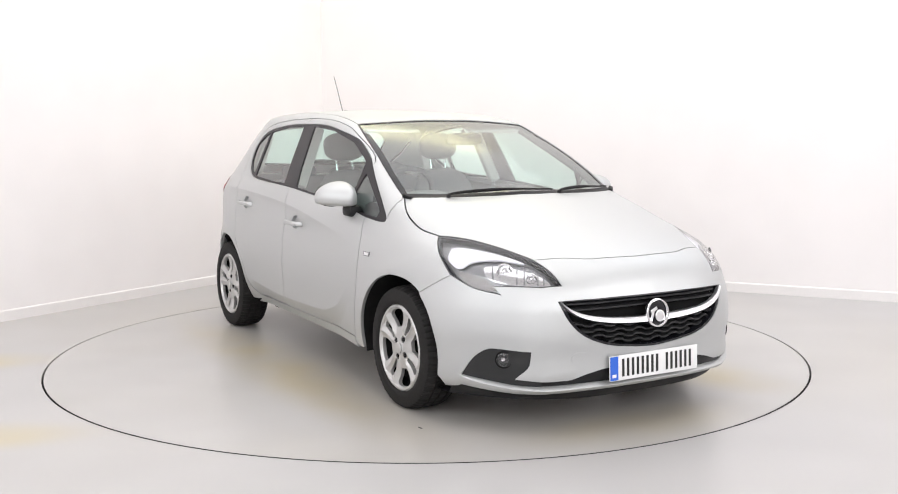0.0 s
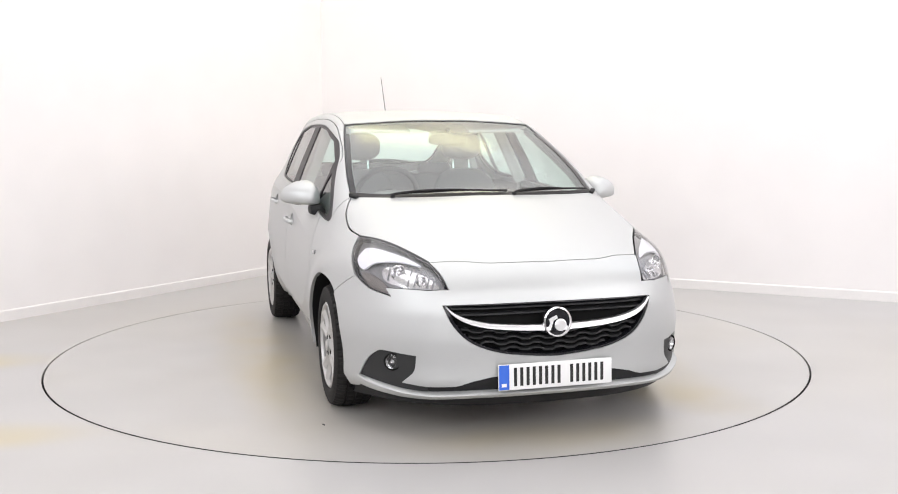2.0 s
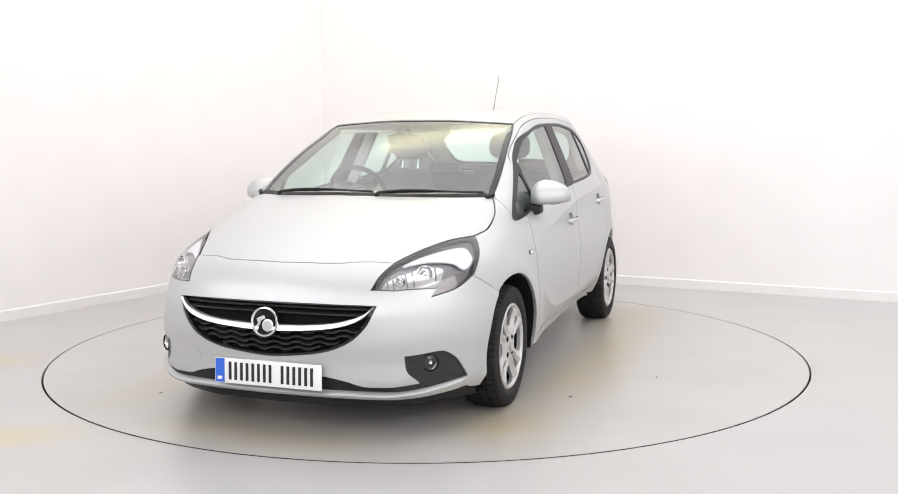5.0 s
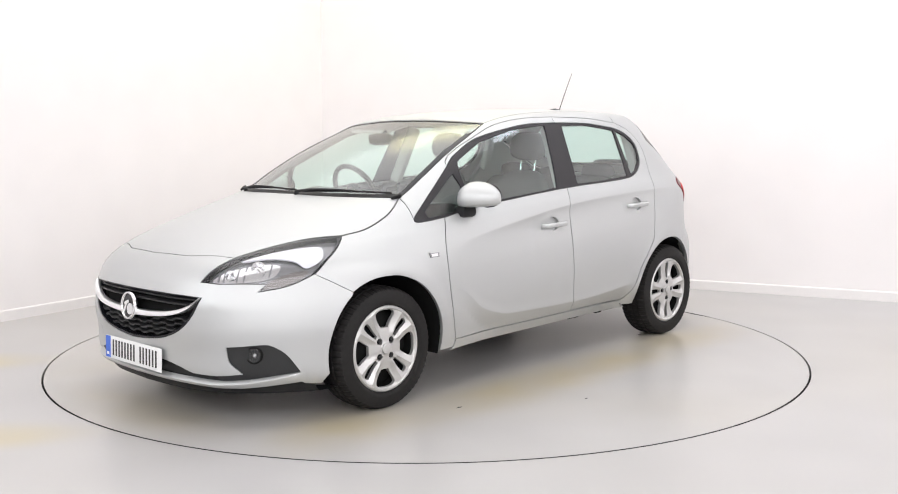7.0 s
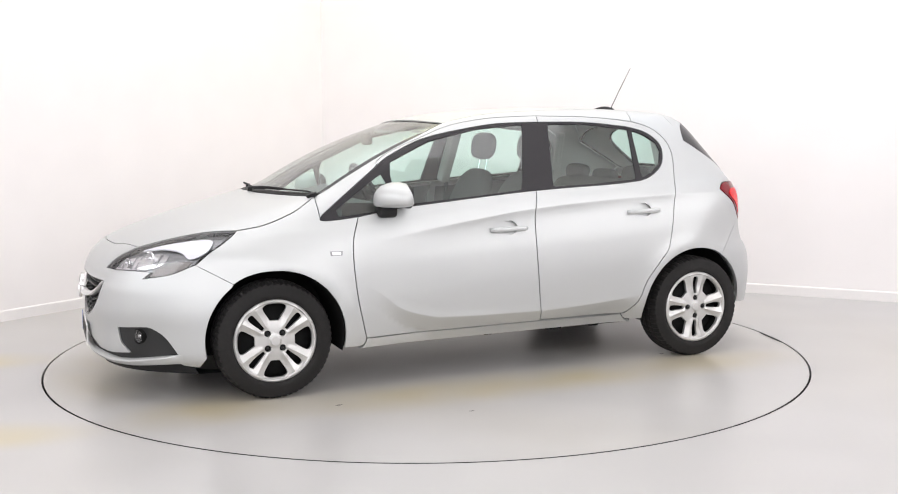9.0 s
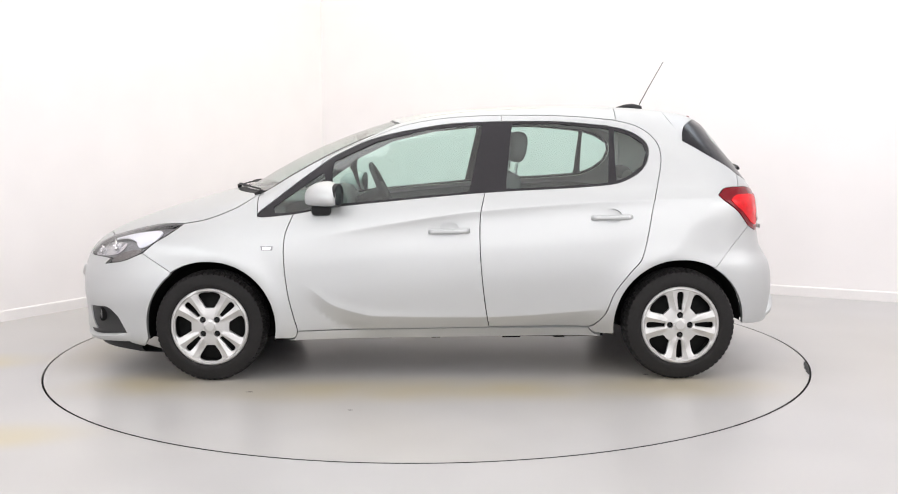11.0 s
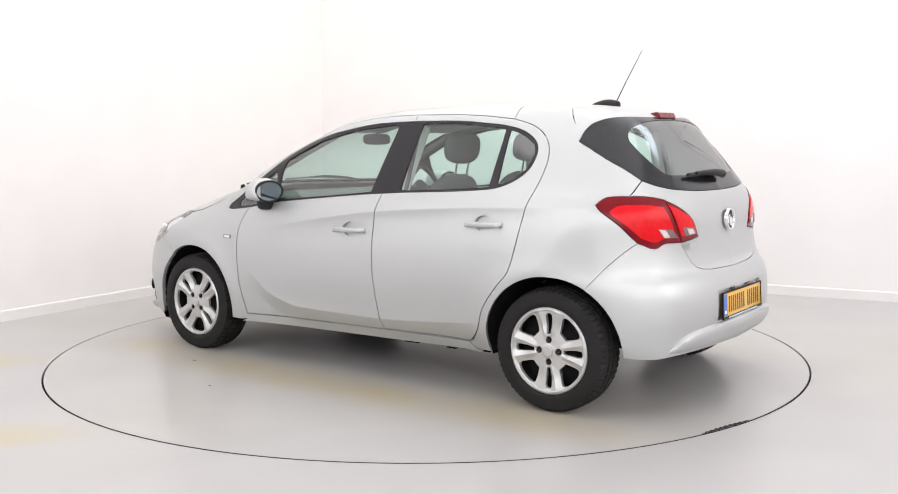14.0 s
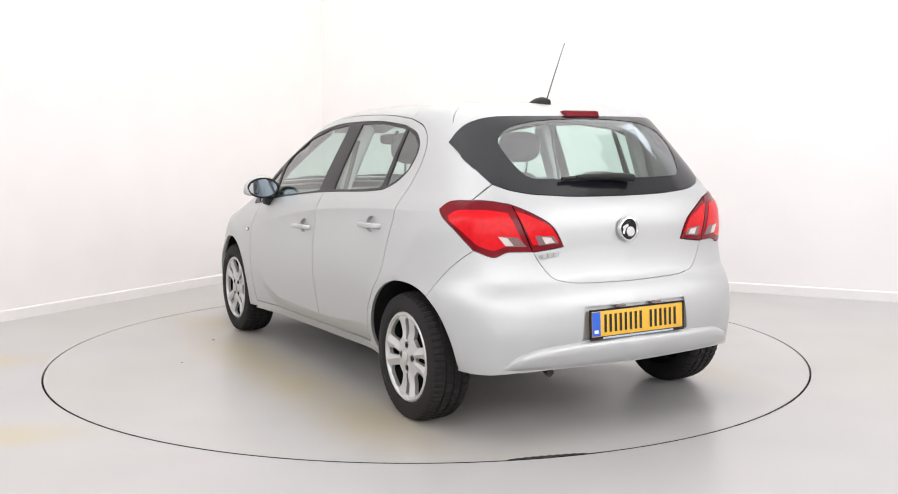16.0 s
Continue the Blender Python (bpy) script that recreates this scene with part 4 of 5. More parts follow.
# grille: dark mesh with wavy bars, chrome wing and round badge
mesh_of("grille_back", [sheet("F", grille_hole, step=0.06, gap=-0.002, out=-0.055, fold=0)], UNDER, bumper, label="black grille background")
ring_in = within(grille_hole, grille_hole.mean(0), np.array([1, 0.965, 0.93]))
mesh_of("grille_frame", [sheet("F", grille_hole, [ring_in], step=0.04, gap=0.0005, out=-0.004, fold=0.04)], GLOSS, bumper, label="black grille frame")


def bar_on(name, ys, zs, depth, height, mat, out, label="", parent=None, wave=0.0):
    """A slim bar across the nose that follows its curve; ys, zs: how its height runs."""
    zf = flow(ys, zs)
    yy = np.linspace(ys[0], ys[-1], 97)
    zz = zf(yy)
    if wave:
        zz = zz + wave * np.tanh(2.5 * np.sin(yy * 2 * math.pi / 0.105))
    n, u, v, far = AXES["F"]
    o = np.stack([np.full(len(yy), 2.5), yy, zz], 1)
    p, _ = drop_on(o, np.array([-1.0, 0, 0]), 1.0)
    bm = bmesh.new()
    rows = []
    for q in p:
        sec = [(out, -height / 2), (out + 0.004, -height / 4), (out + 0.004, height / 4), (out, height / 2), (out - depth, height / 2), (out - depth, -height / 2)]
        rows.append([bm.verts.new((q[0] + a, q[1], q[2] + b)) for a, b in sec])
    for a, b in zip(rows, rows[1:]):
        for i in range(6):
            bm.faces.new((a[i], a[(i + 1) % 6], b[(i + 1) % 6], b[i]))
    bm.faces.new(rows[0])
    bm.faces.new(rows[-1][::-1])
    bmesh.ops.recalc_face_normals(bm, faces=bm.faces)
    return smooth(part(name, bm, mat, parent or bumper, label), 50)


for z, w in ((0.577, 0.44), (0.552, 0.43)):
    bar_on("grille_bar", [-w, 0, w], [z, z + 0.004, z], 0.03, 0.011, GREYPL, -0.026)
for i, (z, w) in enumerate(((0.474, 0.405), (0.448, 0.375), (0.422, 0.325), (0.397, 0.24))):
    bar_on("grille_bar", [-w, 0, w], [z + 0.012, z, z + 0.012], 0.03, 0.012, GREYPL, -0.024, wave=0.005)
# the wing narrows to its ends
for s in (1, -1):
    pts = [(0.03 * s, 0.492, 0.026), (0.15 * s, 0.496, 0.024), (0.28 * s, 0.507, 0.022), (0.38 * s, 0.528, 0.020), (0.435 * s, 0.555, 0.015), (0.468 * s, 0.588, 0.008)]
    yy = np.linspace(pts[0][0], pts[-1][0], 40)
    order = sorted(pts)
    zf, hf = flow([a[0] for a in order], [a[1] for a in order]), flow([a[0] for a in order], [a[2] for a in order])
    p, _ = drop_on(np.stack([np.full(40, 2.5), yy, zf(yy)], 1), np.array([-1.0, 0, 0]), 1.0)
    bm = bmesh.new()
    rows = []
    for q in p:
        h = hf(q[1]) / 2
        rows.append([bm.verts.new((q[0] + a, q[1], q[2] + b)) for a, b in ((-0.02, -h), (0.010, -h), (0.013, -h * 0.75), (0.006, h * 0.8), (0.002, h), (-0.02, h))])
    for a, b in zip(rows, rows[1:]):
        for i in range(6):
            bm.faces.new((a[i], a[(i + 1) % 6], b[(i + 1) % 6], b[i]))
    bm.faces.new(rows[0])
    bm.faces.new(rows[-1])
    bmesh.ops.recalc_face_normals(bm, faces=bm.faces)
    smooth(part("grille_wing", bm, SATIN, bumper, "polished chrome bar"), 50)


def badge(parent, m, r):
    """A round chrome ring on black, with a plain slanted bar across."""
    bm = bmesh.new()
    lathe(bm, [(0, 0.0), (r, 0.0), (r, 0.012), (r * 0.96, 0.017), (r * 0.86, 0.018), (r * 0.80, 0.012), (r * 0.80, 0.008)], 40, m)
    ring = smooth(part("badge", bm, CHROME, parent, "round chrome badge ring"))
    bm = bmesh.new()
    lathe(bm, [(0, 0.009), (r * 0.8, 0.009)], 40, m)
    part("badge_field", bm, GLOSS, ring, "dark badge field")
    bm = bmesh.new()
    lathe(bm, [(r * 0.40, 0.009), (r * 0.40, 0.0125), (r * 0.34, 0.014), (0, 0.014)], 24, m @ pose(r * 0.22, -r * 0.22, 0))
    box(bm, -r * 0.50, r * 0.10, -r * 0.12, r * 0.12, 0.009, 0.0132, 0.002, m @ pose(-r * 0.10, r * 0.28, 0, 0, 0, 24))
    box(bm, -r * 0.10, r * 0.10, -r * 0.30, r * 0.24, 0.009, 0.0130, 0.002, m @ pose(-r * 0.42, -r * 0.10, 0, 0, 0, -20))
    part("badge_bar", bm, SATIN, ring, "plain chrome shapes")


front_face = Matrix(((0, 0, 1, 0), (1, 0, 0, 0), (0, 1, 0, 0), (0, 0, 0, 1)))
rear_face = Matrix(((0, 0, -1, 0), (-1, 0, 0, 0), (0, 1, 0, 0), (0, 0, 0, 1)))
badge(bumper, Matrix.Translation((2.112, 0, 0.515)) @ front_face @ pose(0, 0, 0, -6), 0.066)
badge(gate, Matrix.Translation((-1.795, 0, 0.885)) @ rear_face @ pose(0, 0, 0, -3), 0.055)


def number_plate(m, mat, label, framed):
    plate = smooth(part("number_plate", (lambda b: (box(b, -0.26, 0.26, -0.0555, 0.0555, 0, 0.004, 0.0015, m), b)[1])(bmesh.new()), mat, car, label))
    bm = bmesh.new()
    box(bm, -0.257, -0.212, -0.0525, 0.0525, 0.004, 0.0052, 0, m)
    part("blue_band", bm, BLUE, plate, "blue band")
    bm = bmesh.new()
    box(bm, -0.246, -0.224, -0.040, -0.026, 0.0052, 0.006, 0, m)
    part("band_mark", bm, PLATE_W, plate, "small white mark")
    x = -0.193
    for k in range(7):
        if k == 4:
            x += 0.030
        for dx in (0.002, 0.030):
            bm = bmesh.new()
            box(bm, x + dx, x + dx + 0.014, -0.0395, 0.0395, 0.004, 0.0052, 0.0008, m)
            part("character_bar", bm, INK, plate, "plain black bar")
        x += 0.0565
    if framed:
        bm = bmesh.new()
        for a in ((-0.268, 0.268, 0.0565, 0.064), (-0.268, 0.268, -0.068, -0.0565), (-0.268, -0.2605, -0.068, 0.064), (0.2605, 0.268, -0.068, 0.064)):
            box(bm, *a, -0.002, 0.007, 0.001, m)
        part("plate_frame", bm, BLACK, plate, "black plastic plate holder")
        bm = bmesh.new()
        box(bm, -0.20, 0.20, -0.0665, -0.058, 0.007, 0.0078, 0, m)
        part("holder_strip", bm, BLUE_GREY, plate, "pale blue printed strip on the holder")


number_plate(Matrix.Translation((2.108, 0, 0.287)) @ front_face @ pose(0, 0, 0, -2), PLATE_W, "white number plate with plain dark bars", False)
number_plate(Matrix.Translation((-1.878, 0, 0.487)) @ rear_face @ pose(0, 0, 0, -3), PLATE_Y, "yellow number plate with plain dark bars", True)
for y in (0.10, -0.10):
    bm = bmesh.new()
    box(bm, -1.888, -1.862, y - 0.025, y + 0.025, 0.556, 0.564, 0.002)
    part("plate_lamp", bm, SMOKE, rear_bumper, "small number plate lamp")
for k in range(5):
    bm = bmesh.new()
    box(bm, -0.085 + 0.034 * k, -0.058 + 0.034 * k, -0.011, 0.011, 0, 0.002, 0.001, Matrix.Translation((-1.776, 0.37, 0.79)) @ rear_face @ pose(0, 0, 0, 0, 6, 0))
    part("model_name_bar", bm, WHEELSILVER, gate, "plain grey bar in place of a model name")

# fog lamps, valance, tow cover
for s in (1, -1):
    bm = bmesh.new()
    q = tri([(1.872, 0.648, 0.337), (1.870, 0.649, 0.337)])[0]
    q = q - skin_normal(q[None])[0] * 0.008
    m = Matrix.Translation((q[0], s * q[1], 0.337)) @ Vector((1, s * 0.62, 0)).to_track_quat("Z", "Y").to_matrix().to_4x4()
    lathe(bm, [(0.038, -0.03), (0.038, 0.008), (0.034, 0.010), (0.032, 0.004)], 28, m)
    fog = smooth(part("fog_lamp", bm, UNDER, bumper, "round fog lamp"))
    bm = bmesh.new()
    lathe(bm, [(0.032, 0.004), (0.024, -0.010), (0.01, -0.018), (0.0, -0.018)], 28, m)
    lathe(bm, [(0.011, -0.018), (0.011, -0.002), (0.007, 0.002), (0.0, 0.003)], 16, m)
    smooth(part("fog_reflector", bm, REFLECT, fog, "chrome fog lamp bowl"))
    bm = bmesh.new()
    lathe(bm, [(0.032, 0.005), (0.02, 0.009), (0.0, 0.010)], 28, m)
    g = smooth(part("fog_lens", bm, LENS, fog, "clear fog lamp glass"))
    g.visible_shadow = False
    bm = bmesh.new()
    pts = tri([(2.07, 0.0, 0.20), (2.05, 0.28, 0.20), (1.97, 0.48, 0.20), (1.87, 0.60, 0.20), (1.76, 0.69, 0.20), (1.64, 0.76, 0.20)], 0.04)
    rows = [[bm.verts.new((q[0] + a, s * q[1], h)) for a, h in ((-0.008, 0.212), (-0.012, 0.172), (-0.030, 0.150), (-0.25, 0.146))] for q in pts]
    for a, b in zip(rows, rows[1:]):
        for i in range(3):
            bm.faces.new((a[i], a[i + 1], b[i + 1], b[i]))
    bmesh.ops.recalc_face_normals(bm, faces=bm.faces)
    smooth(part("valance", bm, BLACK, bumper, "black plastic apron under the bumper"))
cov = tri([(2.05, -0.36, 0.37), (2.05, -0.40, 0.372), (2.05, -0.425, 0.35), (2.05, -0.42, 0.325), (2.05, -0.38, 0.318), (2.05, -0.35, 0.335), (2.05, -0.36, 0.37)])[:-1]
mesh_of("tow_cover", [sheet("F", cov, step=0.03, gap=0, out=0.0018, fold=0.003)], PAINT, bumper, label="small silver towing eye cover")

# ---- mirrors, handles, repeaters, wipers, aerial ----
for s in (1, -1):
    bm = bmesh.new()
    bmesh.ops.create_uvsphere(bm, u_segments=32, v_segments=18, radius=1)
    for v in bm.verts:
        x, y, z = v.co
        y = math.copysign(abs(y) ** 0.85, y)
        z = abs(z) ** 0.85 if z > 0 else -0.62 * abs(z) ** 0.35
        taper = 1 - 0.42 * ((y + 1) / 2) ** 1.6
        y2 = 0.876 + 0.104 * y
        x2 = 0.625 + (0.135 * x if x > 0 else 0.10 * max(x, -0.55)) * taper - 0.03 * (y + 1) / 2
        z2 = 0.981 + (0.100 * z * taper if z > 0 else 0.072 * z * (0.55 + 0.45 * taper)) + 0.004 * y
        v.co = (x2, s * y2, z2)
    if s < 0:
        bmesh.ops.reverse_faces(bm, faces=bm.faces)
    cap = smooth(part("door_mirror", bm, PAINT, car, "silver door mirror housing"), 60)
    bm = bmesh.new()
    m = Matrix.Translation((0.566, s * 0.870, 0.996)) @ pose(0, 0, 0, 0, -90, -8 * s) @ Matrix.Diagonal((0.059, 0.092, 1, 1))
    lathe(bm, [(0.98, -0.02), (1.06, -0.006), (1.06, 0.014), (0.98, 0.018), (0.88, 0.012)], 32, m)
    smooth(part("mirror_rim", bm, BLACK, cap, "black mirror rim"))
    bm = bmesh.new()
    lathe(bm, [(0.89, 0.0125), (0.0, 0.0125)], 32, m)
    part("mirror_glass", bm, DIM_MIRROR, cap, "mirror glass")
    bm = bmesh.new()
    box(bm, 0.60, 0.705, 0.745, 0.835, 0.885, 0.945, 0.02, Matrix.Diagonal((1, s, 1, 1)))
    bmesh.ops.recalc_face_normals(bm, faces=bm.faces)
    smooth(part("mirror_foot", bm, BLACK, cap, "black mirror foot"))
    for x0, x1, z, yy, door in ((-0.135, 0.085, 0.803, 0.866, 0), (-0.995, -0.775, 0.872, 0.852, 1)):
        bm = bmesh.new()
        pts = [(x1, s * (yy - 0.012), z - 0.002), (x1 - 0.02, s * (yy + 0.010), z), ((x0 + x1) / 2, s * (yy + 0.018), z + 0.003), (x0 + 0.025, s * (yy + 0.012), z + 0.004), (x0, s * (yy - 0.012), z + 0.004)]
        rows = []
        for i, t in enumerate(np.linspace(0, 1, 17)):
            f = [flow(range(5), [p[k] for p in pts])(t * 4) for k in range(3)]
            h = 0.013 if 0.05 < t < 0.95 else 0.009
            rows.append([bm.verts.new((f[0], f[1] + s * a, f[2] + b)) for a, b in ((-0.007, -h), (0.005, -h * 0.7), (0.008, 0), (0.005, h * 0.7), (-0.007, h))])
        for a, b in zip(rows, rows[1:]):
            for i in range(5):
                bm.faces.new((a[i], a[(i + 1) % 5], b[(i + 1) % 5], b[i]))
        bm.faces.new(rows[0])
        bm.faces.new(rows[-1])
        bmesh.ops.recalc_face_normals(bm, faces=bm.faces)
        smooth(part("door_handle", bm, PAINT, doors[0 if s > 0 else 1][door], "silver pull handle"), 50)
        mesh_of("handle_cup", [sheet("L", cups[door], step=0.02, gap=-0.004, out=-0.019, fold=0)], PAINT, doors[0 if s > 0 else 1][door], s < 0, "shaded cup behind the handle")
    rep = laid("L", spline([(0.972, 0.728, 1), (0.968, 0.706, 1), (0.91, 0.706, 1), (0.907, 0.728, 1)], 0.02, True))
    rp = mesh_of("side_repeater", [sheet("L", rep, step=0.02, gap=0, out=0.004, fold=0.006)], BOWL, car, s < 0, "small dark-edged side badge")
    rep = laid("L", spline([(0.962, 0.724, 1), (0.96, 0.710, 1), (0.918, 0.710, 1), (0.917, 0.724, 1)], 0.02, True))
    mesh_of("repeater_face", [sheet("L", rep, step=0.02, gap=0, out=0.0052, fold=0.001)], SATIN, rp, s < 0, "chrome face")

foot_x = flow(np.sort(hood_back[:, 1]), hood_back[np.argsort(hood_back[:, 1]), 0])
for y0, y1, rise in ((-0.46, 0.10, 0.035), (0.15, 0.62, 0.035)):
    yy = np.linspace(y0, y1, 20)
    t = (yy - y0) / (y1 - y0)
    q = laid("T", np.stack([foot_x(yy) - 0.010 - rise * np.sin(math.pi * (0.06 + 0.80 * t)) ** 0.8, yy], 1))
    bm = bmesh.new()
    tube(bm, [tuple(p + n * 0.011) for p, n in zip(q, skin_normal(q))], 0.0050, 6)
    blade = part("wiper", bm, BLACK, car, "black wiper blade")
    yy = np.linspace(y0 - 0.02, y0 + 0.62 * (y1 - y0), 14)
    t = np.linspace(0, 1, 14)
    q = laid("T", np.stack([np.minimum(foot_x(yy) + 0.004 - (rise + 0.008) * t ** 0.6, 1.24), yy], 1))
    bm = bmesh.new()
    tube(bm, [tuple(p + n * (0.016 + 0.010 * math.sin(math.pi * k))) for k, p, n in zip(t, q, skin_normal(q))], 0.0070, 6, 0.6)
    part("wiper_arm", bm, BLACK, blade, "black wiper arm")
    bm = bmesh.new()
    e = q[0]
    lathe(bm, [(0.012, -0.005), (0.012, 0.012), (0.009, 0.016), (0.0, 0.017)], 14, Matrix.Translation((e[0] - 0.002, e[1], e[2])))
    smooth(part("wiper_pivot", bm, BLACK, blade, "black wiper pivot cap"))
for s in (1, -1):
    e = screen_side[0] * np.array([1, s, 1])
    bm = bmesh.new()
    box(bm, -0.030, 0.024, -0.012, 0.012, -0.010, 0.011, 0.005, Matrix.Translation((e[0] + 0.012, e[1] - s * 0.014, e[2] + 0.004)) @ pose(0, 0, 0, -20 * s, 18, -38 * s))
    smooth(part("scuttle_end", bm, BLACK, car, "black end piece of the scuttle"))
bm = bmesh.new()
q = laid("R", [(0.29 - 0.37 * t, -0.272 - 0.004 * t) for t in np.linspace(0, 1, 12)])
tube(bm, [tuple(p + n * 0.02) for p, n in zip(q, skin_normal(q))], 0.010, 6)
rw = part("rear_wiper", bm, BLACK, gate, "black rear wiper")
bm = bmesh.new()
q = laid("R", [(-0.08 + 0.30 * t, -0.292 + 0.018 * t) for t in np.linspace(0, 1, 12)])
tube(bm, [tuple(p + n * (0.030 + 0.006 * math.sin(3.1 * i / 11))) for i, (p, n) in enumerate(zip(q, skin_normal(q)))], 0.021, 8, 0.45)
smooth(part("rear_wiper_arm", bm, BLACK, rw, "black wiper arm"), 60)
bm = bmesh.new()
rows = []
for t in np.linspace(0, 1, 14):
    x = -1.035 - 0.155 * t
    w, h = 0.030 * math.sin(math.pi * (0.12 + 0.78 * t)) ** 0.7, 0.036 * math.sin(math.pi * (0.08 + 0.62 * t))
    z0 = float(laid("T", [(x, 0.0)])[0][2]) - 0.003
    rows.append([bm.verts.new((x, w * math.cos(a), z0 + h * math.sin(a))) for a in np.linspace(0, math.pi, 9)])
for a, b in zip(rows, rows[1:]):
    for i in range(8):
        bm.faces.new((a[i], a[i + 1], b[i + 1], b[i]))
bm.faces.new(rows[0])
bm.faces.new(rows[-1][::-1])
bmesh.ops.recalc_face_normals(bm, faces=bm.faces)
base = smooth(part("aerial", bm, BLACK, car, "black roof aerial base"), 50)
bm = bmesh.new()
tube(bm, [(-1.17, 0, 1.478), (-1.235, 0, 1.60), (-1.315, 0, 1.742)], 0.0030, 8, 0.6)
part("aerial_rod", bm, BLACK, base, "thin black aerial rod")
bm = bmesh.new()
rows = []
for y in np.linspace(-0.095, 0.095, 13):
    dx = 0.18 * y * y
    rows.append([bm.verts.new((x + dx, y, z)) for x, z in ((-1.415, 1.414), (-1.446, 1.419), (-1.456, 1.416), (-1.469, 1.392), (-1.465, 1.388), (-1.42, 1.388))])
for a, b in zip(rows, rows[1:]):
    for i in range(6):
        bm.faces.new((a[i], a[(i + 1) % 6], b[(i + 1) % 6], b[i]))
bm.faces.new(rows[0])
bm.faces.new(rows[-1][::-1])
bmesh.ops.recalc_face_normals(bm, faces=bm.faces)
part("high_brake_lamp", bm, REDDARK, gate, "red high-level brake lamp")


# ---- wheels ----
def flat_plate(outline, holes, height, step, depth, lines=()):
    """A plate with holes, drawn flat and raised by height(x, y); its edges fold back by depth."""
    rings = [np.array(outline)] + [np.array(h) for h in holes]
    lo, hi = rings[0].min(0), rings[0].max(0)
    gx, gy = np.meshgrid(np.arange(lo[0], hi[0], step), np.arange(lo[1], hi[1], step))
    grid = np.stack([gx.ravel(), gy.ravel()], 1)
    ok = inside(rings[0], grid) & (near(rings[0], grid) > step * 0.4)
    for h in rings[1:]:
        ok &= ~inside(h, grid) & (near(h, grid) > step * 0.4)
    pts, edges, k = [p for r in rings for p in r], [], 0
    for r in rings:
        edges += [(k + i, k + (i + 1) % len(r)) for i in range(len(r))]
        k += len(r)
    for line in lines:
        q = np.array(line)
        edges += [(len(pts) + i, len(pts) + i + 1) for i in range(len(q) - 1)]
        pts += list(q)
        ok &= np.min(np.linalg.norm(grid[:, None] - q[None], axis=2), axis=1) > step * 0.5
    pts += list(grid[ok])
    vs, _, fs, *_ = delaunay_2d_cdt([Vector(p) for p in pts], edges, [], 0, 1e-7)
    vs, fs = np.array([tuple(p) for p in vs]), np.array(list(fs))
    mid = vs[fs].mean(1)
    good = inside(rings[0], mid)
    for h in rings[1:]:
        good &= ~inside(h, mid)
    bm = bmesh.new()
    top = [bm.verts.new((x, y, height(x, y))) for x, y in vs]
    for f in fs[good]:
        a, b, c = vs[f]
        turn = (b[0] - a[0]) * (c[1] - a[1]) - (b[1] - a[1]) * (c[0] - a[0])
        bm.faces.new([top[i] for i in (f if turn > 0 else f[::-1])])
    rim = [e for e in bm.edges if len(e.link_faces) == 1]
    low = {}
    for e in rim:
        for v in e.verts:
            if v not in low:
                low[v] = bm.verts.new((v.co.x, v.co.y, v.co.z - depth))
    for e in rim:
        lp = e.link_loops[0]
        a, b = lp.vert, lp.link_loop_next.vert
        bm.faces.new((b, a, low[a], low[b]))
    loose = [v for v in bm.verts if not v.link_faces]
    bmesh.ops.delete(bm, geom=loose, context="VERTS")
    return bm


